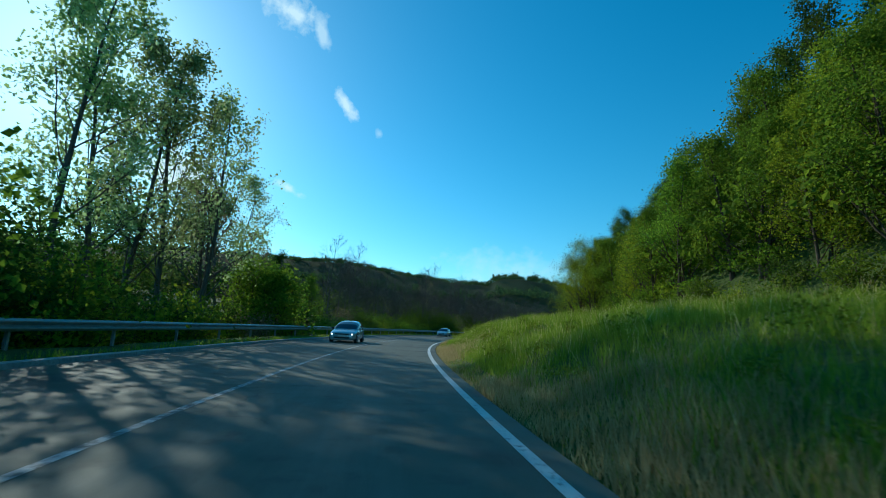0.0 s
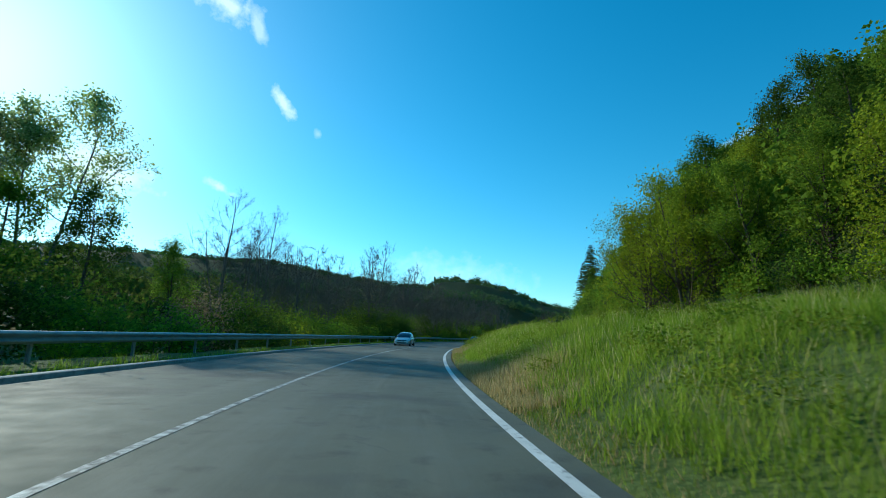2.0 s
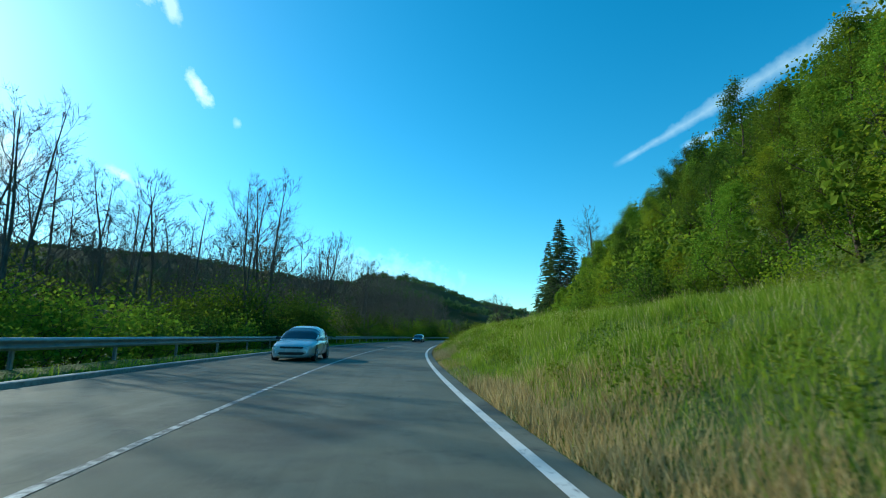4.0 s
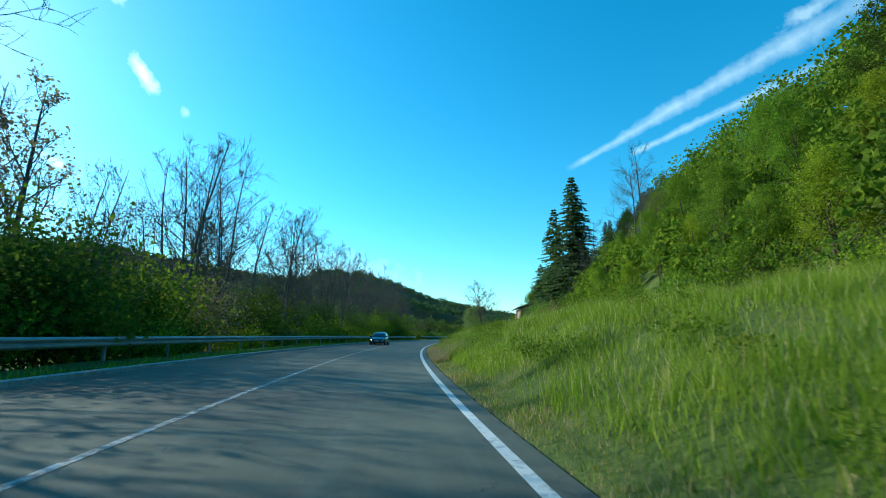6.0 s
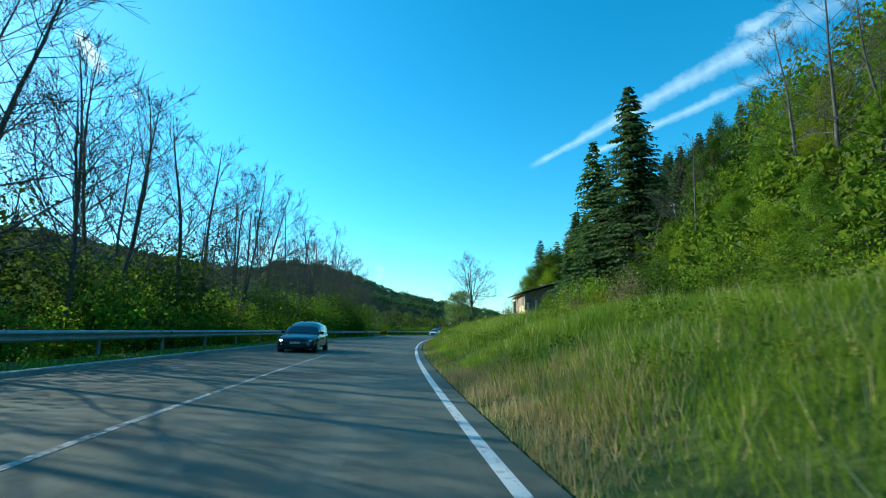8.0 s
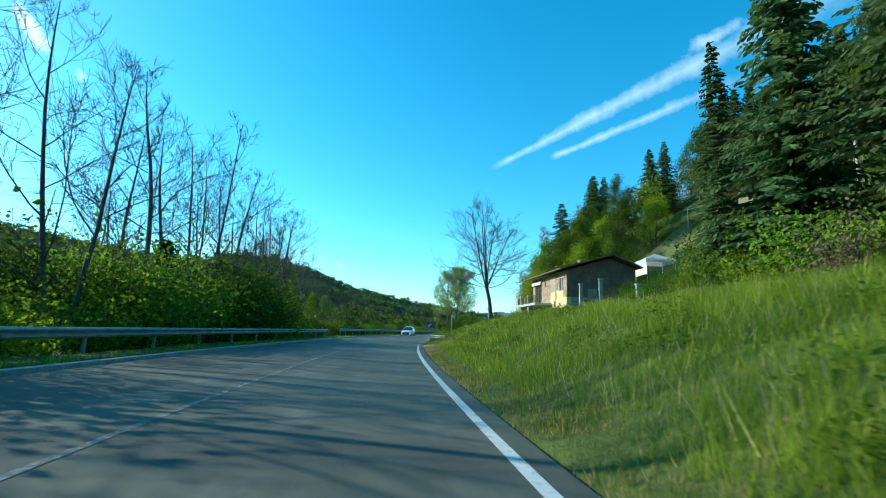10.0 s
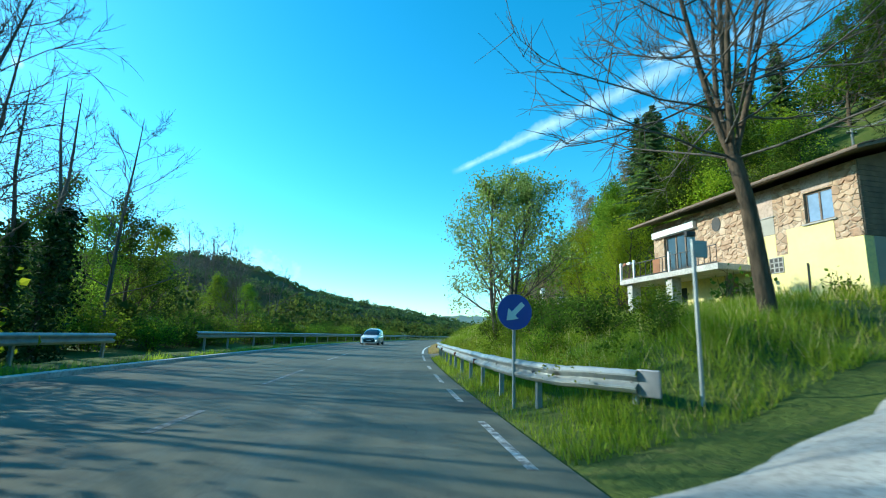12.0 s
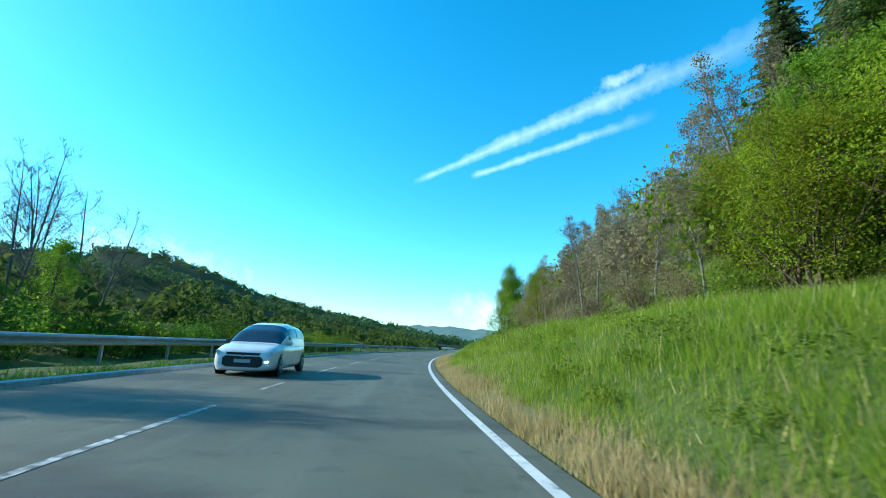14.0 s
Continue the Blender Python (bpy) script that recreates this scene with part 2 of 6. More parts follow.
M = {
    "asphalt": asphalt(), "paint": paint_line("road_paint", 0.53, 0.68), "paint_worn": paint_line("worn_road_paint", 0.36, 0.58), "paint_faded": paint_line("faded_road_paint", 0.22, 0.52), "soil": soil(), "steel": galvanised(), "stone": stone(),
    "concrete": two_tone("concrete", (0.42, 0.41, 0.38), (0.30, 0.29, 0.27), 1.2, 0.85, bump=0.4, fine=(0.22, 0.21, 0.19)),
    "kerbstone": two_tone("kerb_concrete", (0.55, 0.54, 0.51), (0.40, 0.39, 0.37), 1.5, 0.85, bump=0.3, fine=(0.27, 0.26, 0.24)),
    "gravel": two_tone("gravel", (0.135, 0.115, 0.08), (0.085, 0.085, 0.065), 0.9, 0.95, bump=0.7, fine=(0.18, 0.155, 0.12)),
    "bark_grey": bark("grey_bark", (0.15, 0.135, 0.115), (0.075, 0.068, 0.058)),
    "bark_brown": bark("brown_bark", (0.13, 0.095, 0.065), (0.06, 0.045, 0.03)),
    "bark_pale": bark("pale_bark", (0.27, 0.24, 0.21), (0.14, 0.125, 0.11)),
    "leaf": leafy("fresh_leaves", (0.075, 0.145, 0.014), (0.155, 0.255, 0.022), (0.27, 0.37, 0.03), 0.56),
    # Poplar: the leaves' glint is put into these pale colours.
    "leaf_poplar": leafy("poplar_leaves", (0.19, 0.27, 0.06), (0.32, 0.42, 0.12), (0.52, 0.58, 0.28), 0.72, 0.45),
    "leaf_dark": leafy("dark_leaves", (0.036, 0.072, 0.012), (0.072, 0.130, 0.017), (0.13, 0.20, 0.022), 0.55),
    "leaf_lime": leafy("lime_leaves", (0.16, 0.235, 0.012), (0.27, 0.345, 0.018), (0.38, 0.43, 0.03), 0.6),
    "leaf_brown": leafy("budding_twigs", (0.18, 0.14, 0.085), (0.26, 0.205, 0.12), (0.32, 0.265, 0.14), 0.5),
    "leaf_young": leafy("young_leaves", (0.14, 0.23, 0.03), (0.25, 0.36, 0.07), (0.42, 0.50, 0.18), 0.62),
    "needle": leafy("spruce_needles", (0.048, 0.088, 0.030), (0.082, 0.138, 0.045), (0.13, 0.185, 0.06), 0.4),
    "ivy": leafy("ivy_leaves", (0.012, 0.030, 0.010), (0.024, 0.052, 0.014), (0.045, 0.08, 0.02), 0.25),
    "grass": leafy("meadow_blades", (0.10, 0.175, 0.012), (0.215, 0.31, 0.020), (0.34, 0.40, 0.05), 0.58),
    "straw": leafy("dry_blades", (0.40, 0.30, 0.115), (0.54, 0.42, 0.18), (0.65, 0.54, 0.27), 0.5),
    "yellow": two_tone("yellow_render", (0.80, 0.69, 0.31), (0.71, 0.59, 0.25), 0.7, 0.9, bump=0.15, fine=(0.60, 0.51, 0.28)),
    "cream": two_tone("cream_render", (0.70, 0.61, 0.40), (0.60, 0.52, 0.34), 0.6, 0.9, bump=0.15, fine=(0.50, 0.44, 0.32)),
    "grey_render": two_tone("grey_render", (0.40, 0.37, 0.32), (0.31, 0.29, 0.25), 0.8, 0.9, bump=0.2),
    "mauve_render": two_tone("bare_plaster", (0.52, 0.39, 0.32), (0.42, 0.32, 0.26), 0.9, 0.9, bump=0.25, fine=(0.26, 0.20, 0.16)),
    "tile": two_tone("roof_tiles", (0.27, 0.15, 0.09), (0.18, 0.11, 0.07), 1.3, 0.9, bump=0.4, fine=(0.11, 0.09, 0.07)),
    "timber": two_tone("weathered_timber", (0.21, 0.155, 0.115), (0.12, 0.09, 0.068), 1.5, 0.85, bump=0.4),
    "white": two_tone("white_paint", (0.78, 0.78, 0.76), (0.66, 0.66, 0.64), 1.2, 0.6),
    "canvas": two_tone("white_canvas", (0.80, 0.80, 0.80), (0.70, 0.70, 0.70), 0.8, 0.8),
    "iron": two_tone("dark_iron", (0.035, 0.04, 0.045), (0.06, 0.055, 0.05), 4.0, 0.6, 0.5),
    "rust": two_tone("rusty_panel", (0.33, 0.13, 0.06), (0.22, 0.10, 0.05), 2.0, 0.8),
    "glass": plain_glass("window_glass", (0.03, 0.04, 0.05)),
    "curtain": two_tone("blue_shutter", (0.16, 0.28, 0.45), (0.12, 0.22, 0.36), 3.0, 0.6),
    "sign_blue": two_tone("sign_blue", (0.012, 0.055, 0.36), (0.010, 0.045, 0.30), 2.0, 0.35),
    "green_sheet": two_tone("green_sheet", (0.03, 0.22, 0.17), (0.025, 0.17, 0.13), 1.5, 0.6),
    "pole": two_tone("pole_wood", (0.42, 0.38, 0.33), (0.30, 0.27, 0.23), 2.0, 0.85, bump=0.3),
    "wire": two_tone("wire", (0.30, 0.31, 0.32), (0.22, 0.23, 0.24), 2.0, 0.5, 0.4),
    "stone_piece": None,
    "red": two_tone("red_reflector", (0.16, 0.03, 0.025), (0.12, 0.02, 0.02), 4.0, 0.4),
    "tyre": two_tone("tyre_rubber", (0.018, 0.018, 0.018), (0.028, 0.028, 0.028), 5.0, 0.85),
    "trim": two_tone("black_trim", (0.015, 0.015, 0.016), (0.025, 0.025, 0.025), 4.0, 0.5),
    "rim": two_tone("wheel_alloy", (0.45, 0.46, 0.47), (0.35, 0.36, 0.37), 4.0, 0.35, 0.8),
    "silver": car_paint("silver_blue_paint", (0.42, 0.50, 0.54)),
    "carwhite": car_paint("white_car_paint", (0.78, 0.79, 0.80), 0.25, 0.0),
    "carpale": car_paint("pale_grey_paint", (0.55, 0.58, 0.60)),
    "cardark": car_paint("dark_blue_paint", (0.020, 0.028, 0.045)),
    "car_glass": plain_glass("car_glass", (0.020, 0.030, 0.045), 0.04),
    "lamp_lit": glowing("lit_headlamp", (1.0, 0.97, 0.9), 4.0),
    "plate": two_tone("plate_white", (0.50, 0.51, 0.50), (0.42, 0.43, 0.42), 6.0, 0.5),
    "lamp": plain_glass("headlamp_glass", (0.55, 0.58, 0.60), 0.1),
    "far_wood": leafy("far_wood", (0.048, 0.085, 0.020), (0.085, 0.140, 0.028), (0.15, 0.20, 0.04), 0.5, 0.8),
    "ridge_wood": leafy("ridge_wood", (0.036, 0.066, 0.030), (0.062, 0.098, 0.036), (0.105, 0.145, 0.045), 0.4, 0.85),
    # Backdrop hills: distance haze is put into the blue-green colours.
    "straw_soil": two_tone("dry_verge", (0.21, 0.175, 0.075), (0.13, 0.125, 0.045), 1.3, 0.95, bump=0.5, fine=(0.07, 0.085, 0.02)), "hazed_hill": two_tone("hazed_hill", (0.10, 0.17, 0.15), (0.14, 0.21, 0.17), 0.004, 0.95, fine=(0.08, 0.14, 0.13)),
    "cut": two_tone("bare_cutting", (0.20, 0.18, 0.085), (0.13, 0.16, 0.05), 0.35, 0.95, bump=0.6, fine=(0.09, 0.12, 0.03)),
}

def stone_piece():
    """Single wall stones, each its own brown."""
    m = Mat("wall_stone", 0.9)
    per = m.node("ShaderNodeObjectInfo").outputs["Random"]
    c = m.mix(per, (0.24, 0.15, 0.095), (0.60, 0.45, 0.31))
    c = m.mix(m.ramp(m.noise(9, 5), 0.4, 0.75), c, (0.46, 0.29, 0.19))
    m.color(c)
    m.bump(m.noise(14, 5), 0.6, 0.03)
    return m.m


M["stone_piece"] = stone_piece()


# ---- mesh helpers ----
def fast(name, verts, faces, material, smooth=False):
    """A mesh from an array of points and an array of faces with the same number of corners."""
    verts, faces = np.asarray(verts, np.float32), np.asarray(faces, np.int32)
    me = bpy.data.meshes.new(name)
    me.vertices.add(len(verts))
    me.vertices.foreach_set("co", verts.ravel())
    me.loops.add(faces.size)
    me.loops.foreach_set("vertex_index", faces.ravel())
    me.polygons.add(len(faces))
    me.polygons.foreach_set("loop_start", np.arange(0, faces.size, faces.shape[1], dtype=np.int32))
    me.polygons.foreach_set("use_smooth", np.full(len(faces), bool(smooth)))
    me.materials.append(material)
    me.update(calc_edges=True)
    return me


def part(name, shape, material, parent, label=""):
    """Links a mesh or bmesh as one object under a thing or a part."""
    if isinstance(shape, bmesh.types.BMesh):
        me = bpy.data.meshes.new(name)
        shape.to_mesh(me)
        shape.free()
        shape = me
    if material and not shape.materials:
        shape.materials.append(material)
    ob = new(name, shape)
    ob.parent = parent
    return tagged(ob, label)


def thing(name, x, y, z, rz=0.0, label="", category="", group="", kind=""):
    ob = new(name)
    ob.empty_display_size = 0.2
    ob.matrix_basis = Matrix.Translation((float(x), float(y), float(z))) @ Matrix.Rotation(rz, 4, "Z")
    return tagged(ob, label, category, group, kind)


def box(x0, x1, y0, y1, z0, z1, bevel=0.0, bm=None):
    bm = bm or bmesh.new()
    m = Matrix.Translation(((x0 + x1) / 2, (y0 + y1) / 2, (z0 + z1) / 2)) @ Matrix.Diagonal((x1 - x0, y1 - y0, z1 - z0, 1))
    r = bmesh.ops.create_cube(bm, size=1, matrix=m)
    if bevel:
        es = list({e for v in r["verts"] for e in v.link_edges})
        bmesh.ops.bevel(bm, geom=es, offset=bevel, segments=2, affect="EDGES", profile=0.5)
    return bm


def rod(p, q, r0, r1=None, sides=8, bm=None):
    bm = bm or bmesh.new()
    p, q = Vector(p), Vector(q)
    d = q - p
    m = Matrix.Translation((p + q) / 2) @ d.to_track_quat("Z", "Y").to_matrix().to_4x4()
    bmesh.ops.create_cone(bm, cap_ends=True, segments=sides, radius1=r0, radius2=r0 if r1 is None else r1, depth=d.length, matrix=m)
    return bm


def prism(points, y0, y1, bm=None):
    """A flat outline in x, z pushed out from y0 to y1."""
    bm = bm or bmesh.new()
    a = [bm.verts.new((x, y0, z)) for x, z in points]
    b = [bm.verts.new((x, y1, z)) for x, z in points]
    n = len(points)
    bm.faces.new(a)
    bm.faces.new(b[::-1])
    for i in range(n):
        bm.faces.new((a[i], b[i], b[(i + 1) % n], a[(i + 1) % n]))
    bmesh.ops.recalc_face_normals(bm, faces=bm.faces)
    return bm


# ---- the lie of the land ----
def smooth(a, b, x):
    t = np.clip((np.asarray(x, float) - a) / (b - a), 0, 1)
    return t * t * (3 - 2 * t)


def tree_edge(s):
    """How far right of the road the wood begins."""
    return np.interp(s, [-90, 0, 40, 80, 125, 160, 182, 190, 204, 212, 232, 244, 262, 300, 340, 420], [26, 24, 21, 19, 20, 20, 22, 25, 27, 31, 31, 22, 16, 16, 13, 16])


DRIVE_A = np.array([(197.6, 1.2, -0.03), (198.4, 3.0, 0.16), (199.8, 6.0, 0.80), (201.4, 9.5, 1.60), (202.8, 13.0, 2.5), (203.6, 16.5, 3.3)])
DRIVE_B = np.array([(225.9, 1.2, -0.03), (225.9, 3.4, 0.06), (226.6, 6.0, 0.55), (227.2, 9.2, 1.5), (227.3, 13.0, 2.5)])


def drive_at(path, s, l):
    """Distance along s from the drive's middle, and the drive's height there."""
    c = np.interp(l, path[:, 1], path[:, 0])
    z = np.interp(l, path[:, 1], path[:, 2])
    inside = (l > 1.2) & (l < path[-1, 1] + 2)
    return np.where(inside, np.abs(s - c), 99.0), z


R_L = np.array([-2000, 1.2, 1.7, 2.3, 3.0, 4.0, 5.0, 6.2, 8.0, 12.0, 18.0, 26.0, 60.0, 2000.0])
R_Z = np.array([0.0, -0.10, -0.05, 0.10, 0.42, 0.95, 1.40, 1.74, 2.02, 2.45, 3.15, 4.1, 8.0, 8.0])
L_L = np.array([-2000, -420, -260, -120, -85, -60, -40, -28, -18, -13, -10.6, -9.6, -7.75, 2000.0])
L_Z = np.array([16.0, 16.0, 15.0, 12.5, 9.0, 5.5, 2.2, 0.2, -0.7, -0.9, -0.25, 0.20, 0.11, 0.11])


def land(s, l):
    s, l = np.asarray(s, float), np.asarray(l, float)
    k = np.interp(s, [-90, 60, 110, 135, 155, 172, 190, 205, 226, 240, 270, 420, 500], [1.0, 1.0, 1.1, 1.02, 0.96, 1.08, 1.05, 1.0, 0.92, 1.22, 1.22, 1.0, 0.6])
    right = np.interp(l, R_L, R_Z)
    right = np.where(right > 0, right * k, right)
    e = tree_edge(s)
    rise = np.interp(s, [-90, 15, 60, 230, 300, 380, 520, 700], [1.4, 1.4, 1.0, 1.0, 0.85, 0.6, 0.25, 0.1])
    right = right + np.where(l > e, 46 * (1 - np.exp(-np.maximum(l - e, 0) * 0.021)) * rise, 0)
    f = np.interp(s, [-90, 0, 170, 240, 300, 360, 420, 520, 700, 1300], [0.95, 1.0, 1.0, 0.40, 0.34, 0.27, 0.18, 0.10, 0.05, 0.02])
    left = np.interp(l, L_L, L_Z)
    left = np.where(left > 2.2, 2.2 + (left - 2.2) * f, left)
    z = np.where(l > -3, right, left)
    for path, w in ((DRIVE_A, 2.2), (DRIVE_B, 2.6)):
        d, dz = drive_at(path, s, l)
        z = z + (dz - 0.06 - z) * (1 - smooth(w, w + 2.0, d))
    return np.where((l > -7.6) & (l < 1.3), -0.45, z)


def put(s, l, dz=0.0):
    """World place on the ground."""
    x, y = at(s, l)
    return float(x), float(y), float(land(s, l)) + dz


def sheet(name, ss, ls, zf, material, kind="structure", soft=True):
    ss, ls = np.asarray(ss, float), np.asarray(ls, float)
    gs, gl = np.meshgrid(ss, ls, indexing="ij")
    x, y = at(gs.ravel(), gl.ravel())
    z = zf(gs.ravel(), gl.ravel())
    n = len(ls)
    i, j = np.meshgrid(np.arange(len(ss) - 1), np.arange(n - 1), indexing="ij")
    a = (i * n + j).ravel()
    f = np.stack([a, a + 1, a + n + 1, a + n], 1)
    ob = new(name, fast(name, np.stack([x, y, z], 1), f, material, soft))
    return tagged(ob, kind=kind)


rng = np.random.default_rng(7)


def rough_land(s, l):
    x, y = at(s, l)
    bumps = 0.10 * np.sin(x * 0.9 + 1.3 * np.sin(y * 0.5)) + 0.08 * np.sin(y * 1.3 + 0.7 * x) + 0.05 * np.sin(2.9 * x - 1.7 * y)
    return land(s, l) + bumps * smooth(2.2, 5.0, np.abs(l + 3.1) - 3.1)


G_S = np.concatenate((np.arange(-90, -20, 4.0), np.arange(-20, 290, 1.25), np.arange(290, 420, 3.0), np.arange(420, 700, 14.0), np.arange(700, 1301, 100.0)))
G_L = np.array([-2200, -1200, -700, -420, -320, -260, -200, -160, -120, -100, -85, -72, -60, -50, -40, -33, -28, -23, -18, -15, -13, -11.6, -10.6, -9.9, -9.3, -8.6, -7.75,
                -7.55, 1.25, 1.5, 1.9, 2.3, 2.7, 3.1, 3.6, 4.1, 4.7, 5.3, 6.0, 6.8, 7.6, 8.6, 9.8, 11.2, 13, 15, 17, 19, 21, 23, 25, 28, 32, 37, 43, 50, 58, 68, 80, 95, 115, 150, 200, 270])
ground = sheet("ground", G_S, G_L, rough_land, M["soil"])
tagged(ground, "rough green meadow and woodland ground", "ground")
R_S = np.concatenate((np.arange(-90, 420, 1.5), np.arange(420, 1200, 12.0)))
road = sheet("road", R_S, [-7.62, -7.3, -5.0, -2.95, 0.0, 1.05, 1.42, 1.46], lambda s, l: np.where((l < -7.6) | (l > 1.45), -0.30, road_z(l)), M["asphalt"], soft=False)
_uv = road.data.uv_layers.new(name="lengths")
_rs, _rl = np.meshgrid(R_S, [-7.62, -7.3, -5.0, -2.95, 0.0, 1.05, 1.42, 1.46], indexing="ij")
_vi = np.empty(len(road.data.loops), np.int32)
road.data.loops.foreach_get("vertex_index", _vi)
_uv.data.foreach_set("uv", np.stack([_rl.ravel()[_vi], _rs.ravel()[_vi]], 1).astype(np.float32).ravel())
tagged(road, "grey worn asphalt country road", "road")


def line(name, s0, s1, l, width, paint=""):
    ob = sheet(name, np.arange(s0, s1 + 0.01, min(1.5, (s1 - s0) / 2)), [l - width / 2, l + width / 2], lambda s, q: road_z(q) + 0.005, M[paint or ("paint" if name.startswith("edge") else "paint_worn")])
    return tagged(ob, "white painted road line, worn", "road line")


line("edge_line", -80, 197.8, 1.05, 0.15)
line("edge_line", 227.4, 420, 1.06, 0.15)
for a_, b_ in ((200.1, 202.6), (204.6, 206.6), (208.2, 210.8), (213.0, 214.8), (218.6, 224.6)):
    line("edge_dash", a_, b_, 1.04, 0.11, "paint_worn")
line("centre_line", -80, 150, -2.95, 0.11)
line("centre_line", 150, 196.8, -2.93, 0.10, "paint_faded")
for a_, b_ in ((201.4, 203.0), (206.5, 211.4), (216.6, 220.6), (221.0, 223.4), (230.2, 240.6), (242.0, 244.2), (249, 253.5), (258, 262.5), (267, 271.5), (276, 280.5), (285, 289.5), (294, 298.5), (303, 307.5), (312, 316.5), (321, 325.5)):
    line("centre_dash", a_, b_, float(np.interp(a_, [200, 216, 232], [-2.9, -3.15, -3.4])), 0.11, "paint_faded" if a_ < 212 else "")


def kerb_z(s, l):
    return np.where(l < -7.72, 0.02, np.where(l < -7.50, 0.165, np.where(l < -7.47, 0.15, -0.05)))


for a_, b_, m_, lab in ((-80, 200, "concrete", "low grey concrete kerb beside the verge"), (200, 420, "kerbstone", "low whitish concrete kerb beside the verge")):
    kerb = sheet("kerb", np.arange(a_, b_ + 0.1, 2.0), [-7.74, -7.71, -7.52, -7.485, -7.46], kerb_z, M[m_], soft=False)
    tagged(kerb, lab, "kerb")


def drive(name, path, half, flare, material, label):
    ls = np.arange(path[0, 1], path[-1, 1], 0.5)
    c, z = np.interp(ls, path[:, 1], path[:, 0]), np.interp(ls, path[:, 1], path[:, 2])
    hw = half + flare * np.exp(-(ls - ls[0]) * 0.6)
    vs, fs = [], []
    cols = 7
    for i, l in enumerate(ls):
        for j in range(cols):
            q = -1 + 2 * j / (cols - 1)
            x, y = at(c[i] + q * hw[i], l)
            vs.append((float(x), float(y), float(z[i]) + 0.03 * (1 - q * q) - (0.10 if abs(q) == 1 else 0) - (0.06 if i == 0 else 0)))
    for i in range(len(ls) - 1):
        for j in range(cols - 1):
            fs.append((i * cols + j, i * cols + j + 1, (i + 1) * cols + j + 1, (i + 1) * cols + j))
    return tagged(new(name, fast(name, vs, fs, material, True)), label, "driveway", kind="structure")


drive("driveway", DRIVE_A, 1.25, 0.7, M["concrete"], "pale concrete driveway climbing to the stone house")
drive("driveway", DRIVE_B, 1.75, 1.6, M["gravel"], "grey gravel driveway to a green gate")


# ---- guard rails ----
def beam_profile():
    """The W of the beam, seen from its end: offset towards the road, height over the foot."""
    out = [(0.0, 0.75), (0.05, 0.735), (0.085, 0.69), (0.085, 0.665), (0.02, 0.62), (0.0, 0.595), (0.02, 0.57), (0.085, 0.525), (0.085, 0.50), (0.05, 0.455), (0.0, 0.44)]
    return out + [(o - 0.012, z) for o, z in out[::-1]]


def beam_mesh(line_, f0, f1, side, foot, dent=0.0):
    """A length of beam along the rail's own line from fraction f0 to f1 of it."""
    prof = beam_profile()
    vs, fs = [], []
    n = len(prof)
    fr = np.linspace(f0, f1, 5 if dent == 0 else 9)
    for f in fr:
        x, y, tx, ty = line_(f)
        for o, z in prof:
            bend = dent * (math.sin(f * 71.0) + 0.6 * math.sin(f * 163.0 + 1.0))
            q = side * (o + bend)
            vs.append((x + ty * q, y - tx * q, foot + z + 0.6 * bend))
    for i in range(len(fr) - 1):
        for j in range(n):
            fs.append((i * n + j, i * n + (j + 1) % n, (i + 1) * n + (j + 1) % n, (i + 1) * n + j))
    return fast("beam", vs, fs, M["steel"], False)


def rail_line(pts):
    """A smooth way through places (s, l): fraction of it to x, y and the unit direction."""
    pts = np.array(pts, float)
    dist = np.concatenate(([0], np.cumsum(np.hypot(*np.diff(pts, axis=0).T))))

    def go(f):
        out = []
        for g in (f, f + 1e-3):
            d = g * dist[-1]
            q = [np.mean(np.interp(np.clip(d + np.array([-0.3, 0.0, 0.3]), 0, dist[-1]), dist, pts[:, k])) if dist[-1] < 60 else np.interp(d, dist, pts[:, k]) for k in (0, 1)]
            out.append([float(v) for v in at(*q)])
        (x, y), (x2, y2) = out
        h = math.hypot(x2 - x, y2 - y) or 1.0
        return x, y, (x2 - x) / h, (y2 - y) / h
    return go, float(dist[-1])


def guard_rail(pts, side, foot, step, label, dent=0.0):
    root = thing("guard_rail", 0, 0, 0, 0, label, "guardrail", "roadside guardrails")
    go, length = rail_line(pts)
    count = int(round(length / step))
    for i in range(count):
        part("beam", beam_mesh(go, max(0, (i - 0.015) / count), min(0.999, (i + 1.015) / count), side, foot + 0.003 * (i % 2), dent), None, root)
    post = bmesh.new()
    box(-0.034, 0.034, -0.045, -0.035, -0.5, 0.66, 0, post)
    box(-0.034, -0.024, -0.035, 0.035, -0.5, 0.66, 0, post)
    box(-0.034, 0.034, 0.035, 0.045, -0.5, 0.66, 0, post)
    pm = bpy.data.meshes.new("post")
    post.to_mesh(pm)
    post.free()
    pm.materials.append(M["steel"])
    bolt = bmesh.new()
    rod((0, 0.0, 0.597), (0, 0.03, 0.597), 0.018, None, 8, bolt)
    bmsh = bpy.data.meshes.new("bolt")
    bolt.to_mesh(bmsh)
    bolt.free()
    bmsh.materials.append(M["wire"])
    for i in range(count + 1):
        x, y, tx, ty = go(min(0.998, max(0.006, i / count)))
        p = part("post", pm, None, root)
        turn = Matrix.Rotation(math.atan2(ty, tx) + (0 if side < 0 else math.pi), 4, "Z")
        p.matrix_basis = Matrix.Translation((x - ty * side * 0.10, y + tx * side * 0.10, foot)) @ turn
        if length < 60:
            p = part("bolt", bmsh, None, root, "bolt head on the beam")
            p.matrix_basis = Matrix.Translation((x - ty * side * 0.0, y + tx * side * 0.0, foot)) @ turn
    return root, go


